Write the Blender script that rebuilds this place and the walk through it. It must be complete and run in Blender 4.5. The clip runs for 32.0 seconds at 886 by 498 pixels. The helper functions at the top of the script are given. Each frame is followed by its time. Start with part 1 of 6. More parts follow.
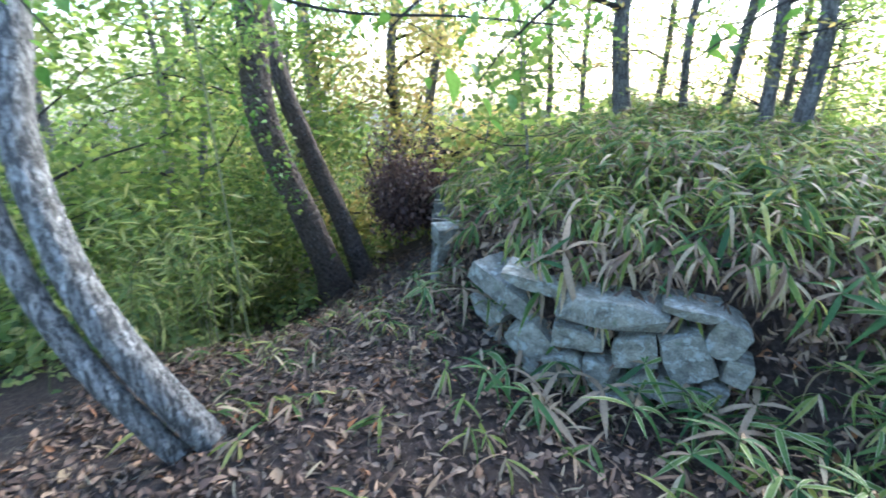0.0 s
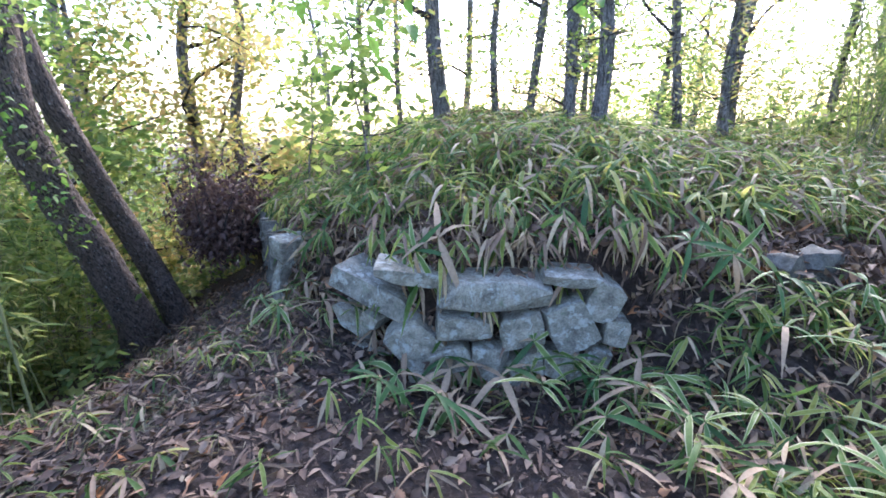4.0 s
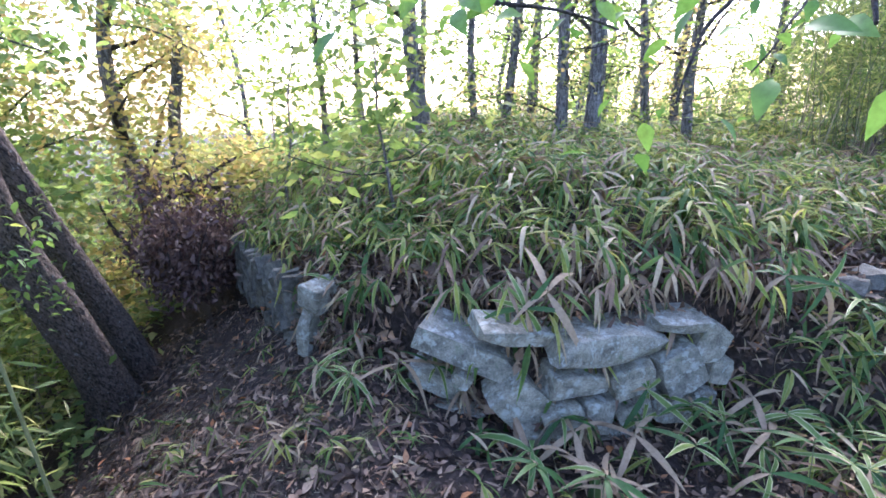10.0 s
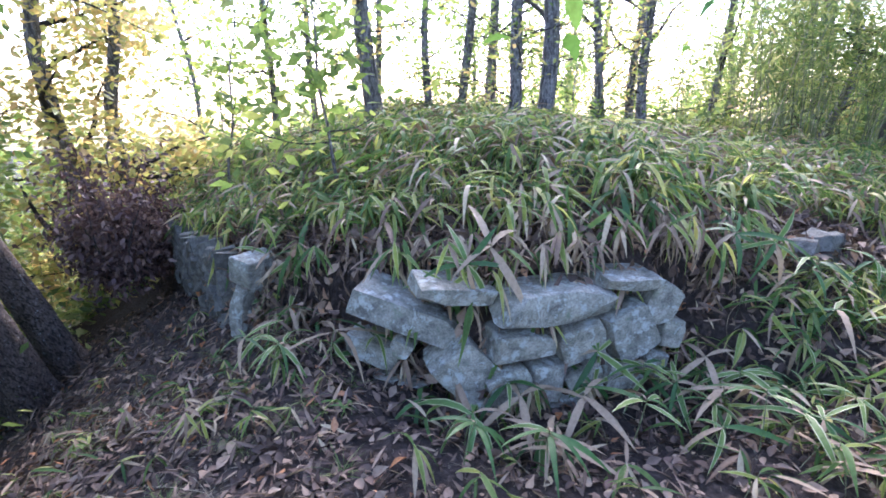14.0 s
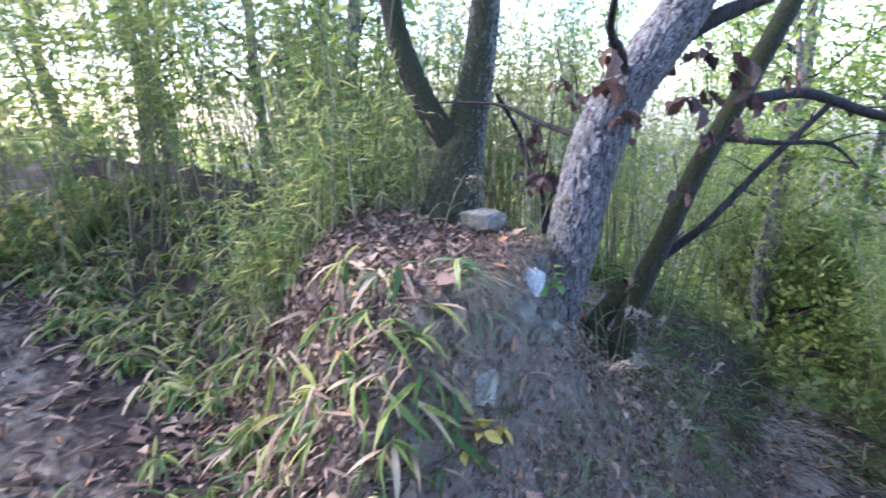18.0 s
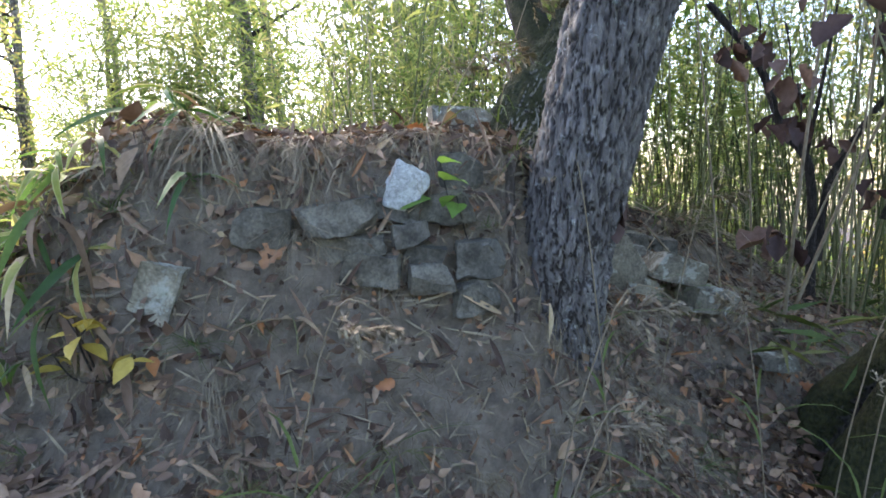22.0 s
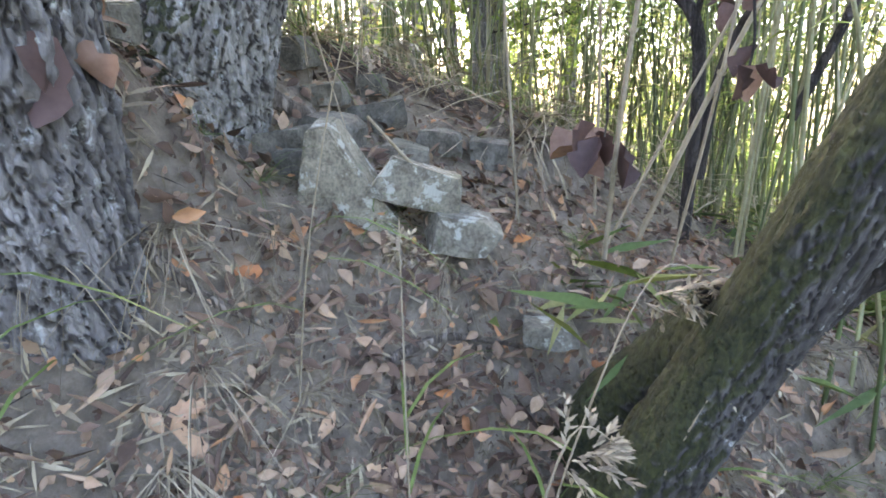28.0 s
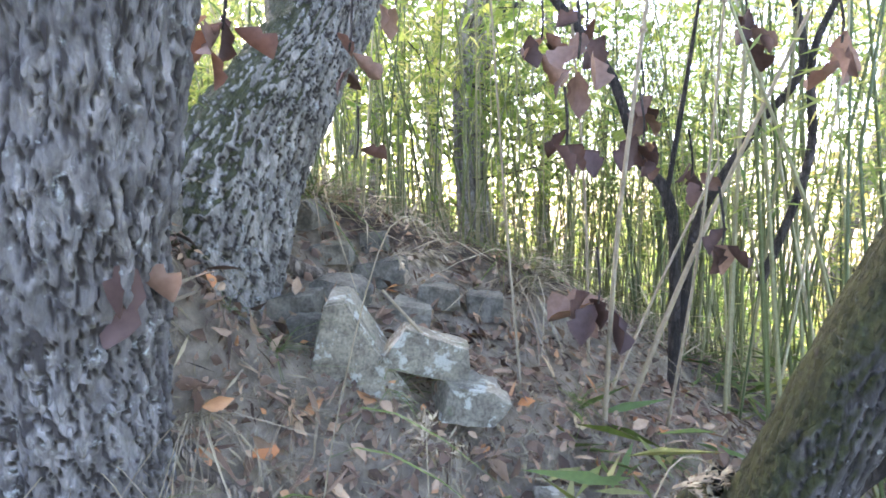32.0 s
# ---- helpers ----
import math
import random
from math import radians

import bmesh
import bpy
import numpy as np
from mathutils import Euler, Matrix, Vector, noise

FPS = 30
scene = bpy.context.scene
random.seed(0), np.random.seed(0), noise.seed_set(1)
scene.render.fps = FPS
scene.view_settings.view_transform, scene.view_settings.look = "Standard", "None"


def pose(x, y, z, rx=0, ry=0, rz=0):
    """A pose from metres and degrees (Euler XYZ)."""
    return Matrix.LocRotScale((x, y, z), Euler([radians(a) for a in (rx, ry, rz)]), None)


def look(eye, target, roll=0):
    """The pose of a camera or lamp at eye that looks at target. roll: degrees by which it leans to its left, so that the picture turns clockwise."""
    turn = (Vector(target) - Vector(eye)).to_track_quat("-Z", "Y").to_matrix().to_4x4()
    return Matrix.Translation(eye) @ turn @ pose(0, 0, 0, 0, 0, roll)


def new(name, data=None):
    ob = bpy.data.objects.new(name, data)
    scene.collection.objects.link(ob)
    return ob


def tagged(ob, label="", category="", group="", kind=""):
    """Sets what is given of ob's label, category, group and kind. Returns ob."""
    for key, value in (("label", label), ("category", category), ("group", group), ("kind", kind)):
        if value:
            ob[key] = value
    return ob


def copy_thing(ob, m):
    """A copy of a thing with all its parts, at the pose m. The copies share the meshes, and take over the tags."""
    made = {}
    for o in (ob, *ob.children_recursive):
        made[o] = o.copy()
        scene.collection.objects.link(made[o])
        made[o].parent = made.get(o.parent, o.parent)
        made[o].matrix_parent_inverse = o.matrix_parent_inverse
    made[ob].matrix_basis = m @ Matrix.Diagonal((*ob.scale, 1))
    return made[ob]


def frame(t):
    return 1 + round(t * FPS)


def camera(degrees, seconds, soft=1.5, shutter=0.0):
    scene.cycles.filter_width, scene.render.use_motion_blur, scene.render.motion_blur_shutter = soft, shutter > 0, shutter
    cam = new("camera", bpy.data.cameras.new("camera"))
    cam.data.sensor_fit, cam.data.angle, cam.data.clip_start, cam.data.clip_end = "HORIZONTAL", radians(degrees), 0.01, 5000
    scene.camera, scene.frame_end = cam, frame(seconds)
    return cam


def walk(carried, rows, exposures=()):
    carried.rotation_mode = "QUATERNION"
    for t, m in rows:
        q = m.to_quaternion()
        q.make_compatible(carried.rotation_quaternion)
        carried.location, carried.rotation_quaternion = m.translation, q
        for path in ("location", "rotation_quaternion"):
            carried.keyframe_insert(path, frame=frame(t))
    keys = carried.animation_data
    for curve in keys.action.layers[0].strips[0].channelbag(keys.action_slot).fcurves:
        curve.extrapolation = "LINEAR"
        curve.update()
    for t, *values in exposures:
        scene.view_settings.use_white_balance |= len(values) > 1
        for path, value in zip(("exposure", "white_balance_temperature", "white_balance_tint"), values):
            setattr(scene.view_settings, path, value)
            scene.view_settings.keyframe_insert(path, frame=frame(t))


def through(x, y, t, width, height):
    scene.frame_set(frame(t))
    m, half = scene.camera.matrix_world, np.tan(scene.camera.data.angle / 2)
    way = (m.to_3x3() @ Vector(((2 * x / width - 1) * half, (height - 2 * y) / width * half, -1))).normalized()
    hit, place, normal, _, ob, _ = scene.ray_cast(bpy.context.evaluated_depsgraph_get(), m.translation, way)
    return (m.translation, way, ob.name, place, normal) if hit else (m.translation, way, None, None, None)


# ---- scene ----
cam = camera(81.8, 32.0, soft=1.7, shutter=0.2)
PATH = [
    (0, 0.212, -0.273, 0.410, 69.67, 0.10, 22.39),
    (0.5, 0.222, 0.025, 0.188, 71.87, -0.03, 9.21),
    (1, 0.373, 0.129, 0.155, 72.52, 0.38, 3.08),
    (1.5, 0.427, 0.153, 0.153, 72.85, 0.21, -0.57),
    (2, 0.226, 0.219, 0.166, 72.80, -0.13, -2.58),
    (2.5, 0.096, 0.204, 0.075, 73.28, -0.14, -3.15),
    (3, 0.000, -0.000, -0.000, 73.65, -0.03, -0.00),
    (3.5, -0.074, -0.124, 0.056, 73.41, -0.17, 2.88),
    (5.5, -0.613, 0.185, 0.122, 71.81, 0.89, -12.32),
    (6, -0.812, 0.229, 0.133, 71.71, 0.36, -12.04),
    (6.5, -1.126, 0.196, 0.032, 71.97, -0.47, -9.59),
    (7, -1.327, 0.265, 0.029, 71.05, -0.34, -3.38),
    (7.5, -1.114, 0.588, 0.031, 71.06, 0.19, -1.54),
    (8, -1.001, 0.602, -0.001, 72.19, 0.46, -7.10),
    (8.5, -1.134, 0.481, 0.050, 72.38, 0.37, -11.77),
    (9, -1.203, 0.396, 0.308, 71.61, 0.30, -11.26),
    (9.5, -1.187, 0.403, 0.366, 71.41, 0.55, -11.19),
    (10, -1.256, 0.392, 0.410, 70.97, 0.53, -11.06),
    (10.5, -1.258, 0.388, 0.380, 71.04, 0.21, -10.10),
    (11, -1.333, 0.443, 0.068, 71.95, -0.21, -10.16),
    (11.5, -1.470, 0.410, 0.091, 71.50, -0.09, -8.41),
    (12, -1.513, 0.371, 0.102, 71.35, -0.05, -6.92),
    (12.5, -1.504, 0.350, 0.121, 71.31, -0.11, -6.55),
    (13, -1.376, 0.363, 0.105, 71.70, 0.16, -7.78),
    (13.5, -1.180, 0.423, 0.047, 72.37, 0.57, -11.77),
    (15.5, -0.893, 0.467, 0.090, 72.44, -1.20, -21.19),
    (16, -0.182, 0.189, 0.232, 72.31, 1.25, -28.70),
    (16.5, 0.062, 0.740, 0.227, 73.01, -1.67, -48.07),
    (17, 0.520, 1.010, 0.440, 70.61, 0.46, -70.46),
    (17.5, 1.018, 0.796, 0.133, 74.08, -0.08, -88.80),
    (18, 1.242, 0.371, 0.149, 73.48, 1.87, -97.22),
    (18.5, 1.558, 0.155, -0.106, 75.92, 4.25, -111.71),
    (19, 1.699, 0.007, -0.115, 75.55, 4.68, -115.17),
    (19.5, 1.689, -0.259, -0.380, 78.18, 4.77, -112.47),
    (20, 1.842, -0.342, -0.456, 78.91, 5.66, -113.42),
    (20.5, 2.023, -0.594, -0.511, 78.57, 5.29, -94.37),
    (21, 2.197, -0.791, -0.632, 82.65, 3.36, -70.42),
    (21.5, 2.336, -1.024, -0.669, 81.89, 2.44, -55.65),
    (22, 2.376, -1.169, -0.642, 82.35, 2.39, -50.94),
    (22.5, 2.292, -1.140, -0.519, 81.31, 1.06, -49.77),
    (23, 2.264, -1.061, -0.532, 81.10, 0.08, -47.29),
    (23.5, 2.248, -0.981, -0.584, 80.98, -1.11, -47.09),
    (24, 2.275, -0.897, -0.675, 80.75, -2.42, -44.66),
    (24.5, 2.533, -1.148, -0.781, 84.12, -0.32, -38.62),
    (25, 2.919, -1.361, -0.867, 85.77, 2.53, -35.17),
    (25.5, 3.188, -1.565, -0.883, 84.83, 4.63, -34.46),
    (26, 3.225, -1.853, -0.646, 75.09, 2.18, -40.09),
    (26.5, 3.607, -1.988, -0.777, 75.51, 4.55, -31.72),
    (28.5, 3.514, -1.380, -0.782, 71.78, 0.14, -52.61),
    (29, 3.563, -1.370, -0.781, 72.83, 0.31, -51.31),
    (29.5, 3.564, -1.388, -0.762, 73.22, -0.15, -52.03),
    (30, 3.563, -1.393, -0.762, 73.23, -0.14, -52.53),
    (30.5, 3.568, -1.391, -0.763, 73.98, -0.08, -52.96),
    (31, 3.534, -1.405, -0.752, 83.49, -0.50, -53.17),
    (31.5, 3.470, -1.454, -0.636, 84.12, 0.34, -54.06),
    (32, 3.441, -1.454, -0.630, 84.76, 0.22, -52.04),
]
walk(cam, [(r[0], pose(*r[1:])) for r in PATH], [(0, 3.0, 5400, 8), (2.5, 3.05, 5500, 20), (13, 3.15, 5500, 26), (17, 3.35, 5450, 28), (18, 3.3, 5400, 26), (19, 3.1, 5800, 24), (20.5, 2.8, 6400, 17), (23, 3.4, 6500, 19), (24.5, 3.75, 6700, 20), (26, 4.1, 7000, 22), (29, 4.5, 6900, 24), (32, 4.55, 6700, 24)])

# ---- world, sun and exposure ----
world = bpy.data.worlds.new("sky")
scene.world = world
world.use_nodes = True
wn = world.node_tree.nodes
sky = wn.new("ShaderNodeTexSky")
sky.sky_type = "NISHITA"
sky.sun_disc = False
sky.sun_elevation = radians(38)
sky.sun_rotation = radians(24)
sky.air_density, sky.dust_density, sky.ozone_density = 1.0, 1.5, 1.0
world.node_tree.links.new(sky.outputs[0], wn["Background"].inputs[0])
wn["Background"].inputs[1].default_value = 0.15
sun = new("sun", bpy.data.lights.new("sun", "SUN"))
sun.data.energy, sun.data.angle, sun.data.color = 1.7, radians(18), (1.0, 0.93, 0.8)
sun.matrix_world = look((8, 18, 15.4), (0, 0, 0))

# ---- tools ----
rng = np.random.default_rng(7)


def hash3(i, seed):
    n = (i[..., 0] * 374761393 + i[..., 1] * 668265263 + i[..., 2] * 1442695041 + seed * 127412617).astype(np.int64)
    n = ((n ^ (n >> 13)) & 0x7FFFFFFF) * 1274126177 & 0x7FFFFFFF
    return ((n ^ (n >> 16)) & 0xFFFF) / 32767.5 - 1.0


def vnoise(p, seed=0):
    """Smooth value noise in -1..1 at points p (n, 3)."""
    p = np.asarray(p, float)
    i = np.floor(p).astype(np.int64)
    f = p - i
    f = f * f * (3 - 2 * f)
    out = 0
    for dx in (0, 1):
        for dy in (0, 1):
            for dz in (0, 1):
                w = (f[..., 0] if dx else 1 - f[..., 0]) * (f[..., 1] if dy else 1 - f[..., 1]) * (f[..., 2] if dz else 1 - f[..., 2])
                out = out + w * hash3(i + np.array([dx, dy, dz]), seed)
    return out


def smooth(a, b, x):
    t = np.clip((x - a) / (b - a), 0, 1)
    return t * t * (3 - 2 * t)


class Soup:
    """Gathers faces of any size and makes one mesh of them."""

    def __init__(self):
        self.V, self.F, self.A, self.n = [], [], [], 0

    def add(self, V, F, across=None):
        V = np.asarray(V, float).reshape(-1, 3)
        self.V.append(V)
        self.F.append(np.asarray(F, np.int64) + self.n)
        self.A.append(np.zeros(len(V)) if across is None else np.asarray(across, float))
        self.n += len(V)

    def scatter(self, template, M, T):
        """Copies of a template (verts, faces, across) under the matrices M (n, 3, 3) and shifts T (n, 3)."""
        tv, tf, ta = template
        n = len(T)
        if n == 0:
            return
        V = np.einsum("nij,kj->nki", M, tv) + T[:, None, :]
        F = tf[None] + (np.arange(n) * len(tv))[:, None, None]
        self.add(V, F.reshape(-1, tf.shape[1]), np.tile(ta, n))

    def mesh(self, name, shade=True):
        me = bpy.data.meshes.new(name)
        V = np.concatenate(self.V)
        me.vertices.add(len(V))
        me.vertices.foreach_set("co", V.ravel())
        loops = np.concatenate([f.ravel() for f in self.F])
        sizes = np.concatenate([np.full(len(f), f.shape[1]) for f in self.F])
        me.loops.add(len(loops))
        me.loops.foreach_set("vertex_index", loops)
        me.polygons.add(len(sizes))
        me.polygons.foreach_set("loop_start", np.concatenate([[0], np.cumsum(sizes)[:-1]]))
        me.polygons.foreach_set("loop_total", sizes)
        if shade:
            me.polygons.foreach_set("use_smooth", np.ones(len(sizes), bool))
        a = me.attributes.new("across", "FLOAT", "POINT")
        a.data.foreach_set("value", np.concatenate(self.A))
        me.update(calc_edges=True)
        return me

    def thing(self, name, material, parent=None, label="", shade=True):
        me = self.mesh(name, shade)
        me.materials.append(material)
        ob = new(name, me)
        if parent:
            ob.parent = parent
        if label:
            tagged(ob, label)
        return ob


def basis(fwd, up=(0, 0, 1)):
    """Matrices (n, 3, 3) whose columns are side, forward and normal."""
    f = np.asarray(fwd, float)
    f = f / np.maximum(np.linalg.norm(f, axis=-1, keepdims=True), 1e-9)
    u = np.broadcast_to(np.asarray(up, float), f.shape)
    s = np.cross(f, u)
    bad = np.linalg.norm(s, axis=-1) < 1e-4
    s[bad] = (1, 0, 0)
    s = s / np.linalg.norm(s, axis=-1, keepdims=True)
    return np.stack([s, f, np.cross(s, f)], -1)


def rolled(M, a):
    """Turns matrices about their forward axis by the angles a."""
    c, s = np.cos(a)[:, None], np.sin(a)[:, None]
    side, nor = M[:, :, 0], M[:, :, 2]
    return np.stack([side * c + nor * s, M[:, :, 1], nor * c - side * s], -1)


def blade(length, width, droop, widths, fold=0.12, curl=0.0):
    """A leaf along +y: stations of left, middle and right points; droop bends it down, fold lifts the edges."""
    k = len(widths)
    V, A = [], []
    for i, w in enumerate(widths):
        s = i / (k - 1)
        y, z = length * (s - 0.18 * droop * s * s), -length * droop * s * s
        x = w * width / 2
        V += [(-x, y, z + fold * x * 2 + curl * x), (0, y, z), (x, y, z + fold * x * 2 - curl * x)]
        A += [1, 0, 1]
    F = []
    for i in range(k - 1):
        a, b = 3 * i, 3 * i + 3
        F += [(a, a + 1, b + 1, b), (a + 1, a + 2, b + 2, b + 1)]
    return np.array(V, float), np.array(F), np.array(A, float)


def diamond(length, width, bend=0.15):
    V = np.array([(0, 0, 0), (width / 2, length * 0.4, -bend * length * 0.2), (0, length, -bend * length), (-width / 2, length * 0.4, -bend * length * 0.2)])
    return V, np.array([(0, 1, 2, 3)]), np.array([0, 1, 0, 1.0])


def rand_dirs(n, up_lo, up_hi):
    a = rng.uniform(0, 2 * np.pi, n)
    z = rng.uniform(up_lo, up_hi, n)
    r = np.sqrt(np.maximum(1 - z * z, 0.02))
    return np.stack([np.cos(a) * r, np.sin(a) * r, z], -1)


def curve_pts(pts, n):
    """n points on a smooth line through the given points."""
    P = np.array(pts, float)
    t = np.linspace(0, len(P) - 1, n)
    i = np.clip(np.floor(t).astype(int), 0, len(P) - 2)
    f = (t - i)[:, None]
    p0, p1, p2, p3 = P[np.maximum(i - 1, 0)], P[i], P[i + 1], P[np.minimum(i + 2, len(P) - 1)]
    return 0.5 * (2 * p1 + (p2 - p0) * f + (2 * p0 - 5 * p1 + 4 * p2 - p3) * f ** 2 + (3 * p1 - p0 - 3 * p2 + p3) * f ** 3)


def plates(x, y, around, seed):
    """Cells of cracked bark over the flat coordinates x (repeating every `around` cells) and y: depth of the crack in 0..1 and a height for each cell."""
    ix, iy = np.floor(x), np.floor(y)
    d1, d2, h = np.full(x.shape, 9.0), np.full(x.shape, 9.0), np.zeros(x.shape)
    for dx in (-1, 0, 1):
        for dy in (-1, 0, 1):
            cx, cy = ix + dx, iy + dy
            key = np.stack([np.mod(cx, around), cy, 0 * cx], -1).astype(np.int64)
            px, py = cx + 0.5 + 0.42 * hash3(key, seed), cy + 0.5 + 0.42 * hash3(key, seed + 1)
            d = np.hypot(x - px, y - py)
            near = d < d1
            d2 = np.where(near, d1, np.minimum(d2, d))
            h = np.where(near, hash3(key, seed + 2), h)
            d1 = np.where(near, d, d1)
    return smooth(0.02, 0.2, d2 - d1), h


def tube(line, radii, sides, rough=0.0, flare=0.0, seed=0, scale=1.0, cell=None):
    """A limb along a line. rough: depth of furrowed bark as a share of the radius."""
    P = np.asarray(line, float)
    n = len(P)
    R = np.interp(np.linspace(0, 1, n), np.linspace(0, 1, len(radii)), radii)
    d = np.gradient(P, axis=0)
    d /= np.linalg.norm(d, axis=1, keepdims=True)
    ref = np.array([1.0, 0.13, 0]) if abs(d[0, 2]) > 0.5 else np.array([0, 0, 1.0])
    s = np.cross(d, ref)
    s /= np.linalg.norm(s, axis=1, keepdims=True)
    u = np.cross(s, d)
    a = np.linspace(0, 2 * np.pi, sides, endpoint=False)
    run = np.concatenate([[0], np.cumsum(np.linalg.norm(np.diff(P, axis=0), axis=1))])
    rr = np.repeat(R[:, None], sides, 1)
    if rough or flare:
        A, S = np.meshgrid(a, run)
        q = np.stack([np.cos(A) * 1.2, np.sin(A) * 1.2, S * 2.2], -1)
        lump = vnoise(q * 1.3 + seed, seed) * 0.06
        ca, sa = np.cos(A) * R[0] / scale, np.sin(A) * R[0] / scale
        w = vnoise(np.stack([ca * 22, sa * 22, S * 9], -1), seed + 5) * 0.6
        ridge = 1 - np.abs(vnoise(np.stack([ca * 40 + w, sa * 40 + w, S * 13.0 + w], -1), seed + 1)) * 2.1
        plate = vnoise(np.stack([ca * 60, sa * 60, S * 30], -1), seed + 2)
        fine = vnoise(np.stack([ca * 120, sa * 120, S * 80], -1), seed + 3)
        rr = rr * (1 + lump + rough * (ridge * 0.75 + plate * 0.35 + fine * 0.2))
        if cell:
            cw, ch, depth = cell
            around = max(int(2 * np.pi * R.mean() / cw), 6)
            wob = vnoise(np.stack([ca * 25, sa * 25, S * 12], -1), seed + 6) * 0.6 + vnoise(np.stack([ca * 80, sa * 80, S * 60], -1), seed + 7) * 0.32 + vnoise(np.stack([ca * 170, sa * 170, S * 140], -1), seed + 8) * 0.2
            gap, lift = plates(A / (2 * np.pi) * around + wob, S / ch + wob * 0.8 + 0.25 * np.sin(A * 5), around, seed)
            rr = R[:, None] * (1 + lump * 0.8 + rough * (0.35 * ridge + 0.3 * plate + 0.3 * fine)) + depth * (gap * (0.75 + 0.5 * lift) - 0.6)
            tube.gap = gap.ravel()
        if flare:
            lobes = 1 + 0.45 * vnoise(np.stack([np.cos(A) * 1.7, np.sin(A) * 1.7, S * 0.5], -1), seed + 9)
            rr = rr * (1 + flare * lobes * np.exp(-S / (R[0] * 1.5)))
    if not cell:
        tube.gap = np.ones(n * sides)
    V = P[:, None] + rr[..., None] * (np.cos(a)[None, :, None] * s[:, None] + np.sin(a)[None, :, None] * u[:, None])
    V = V.reshape(-1, 3)
    i = np.arange(n - 1)[:, None] * sides
    j = np.arange(sides)[None]
    k = (j + 1) % sides
    F = np.stack([i + j, i + k, i + k + sides, i + j + sides], -1).reshape(-1, 4)
    return V, F


def empty(name, at, label, category, group="", kind=""):
    ob = new(name)
    ob.location = at
    ob.empty_display_size = 0.1
    return tagged(ob, label, category, group, kind)


def child(soup, name, material, parent, label="", shade=True):
    """One mesh part under a thing; the points of the soup are in the world."""
    ob = soup.thing(name, material, parent, label, shade)
    if parent.data is None:
        ob.matrix_parent_inverse = Matrix.Translation(-parent.location)
    return ob

# ---- materials ----
def material(name, rough=0.8):
    m = bpy.data.materials.new(name)
    m.use_nodes = True
    t = m.node_tree
    b = t.nodes["Principled BSDF"]
    b.inputs["Roughness"].default_value = rough
    b.inputs["Specular IOR Level"].default_value = 0.3
    return m, t, b


def noise_node(t, scale, detail=4, vec=None, rough=0.6):
    n = t.nodes.new("ShaderNodeTexNoise")
    n.inputs["Scale"].default_value, n.inputs["Detail"].default_value, n.inputs["Roughness"].default_value = scale, detail, rough
    if vec:
        t.links.new(vec, n.inputs["Vector"])
    return n.outputs["Fac"]


def ramp(t, fac, stops):
    r = t.nodes.new("ShaderNodeValToRGB")
    while len(r.color_ramp.elements) < len(stops):
        r.color_ramp.elements.new(0.5)
    for e, (p, c) in zip(r.color_ramp.elements, stops):
        e.position, e.color = p, (*c, 1)
    t.links.new(fac, r.inputs[0])
    return r.outputs[0]


def mix(t, fac, a, b, how="MIX"):
    n = t.nodes.new("ShaderNodeMix")
    n.data_type, n.blend_type = "RGBA", how
    for k, v in (("Factor_Float", fac), ("A_Color", a), ("B_Color", b)):
        i = next(s for s in n.inputs if s.identifier == k)
        if isinstance(v, (int, float)):
            i.default_value = v
        elif isinstance(v, tuple):
            i.default_value = (*v, 1)
        else:
            t.links.new(v, i)
    return next(s for s in n.outputs if s.identifier == "Result_Color")


def bump(t, b, height, strength, distance):
    n = t.nodes.new("ShaderNodeBump")
    n.inputs["Strength"].default_value, n.inputs["Distance"].default_value = strength, distance
    t.links.new(height, n.inputs["Height"])
    t.links.new(n.outputs[0], b.inputs["Normal"])


def coords(t, scale=(1, 1, 1), world_space=True):
    n = t.nodes.new("ShaderNodeNewGeometry" if world_space else "ShaderNodeTexCoord")
    m = t.nodes.new("ShaderNodeMapping")
    m.inputs["Scale"].default_value = scale
    t.links.new(n.outputs["Position" if world_space else "Object"], m.inputs[0])
    return m.outputs[0]


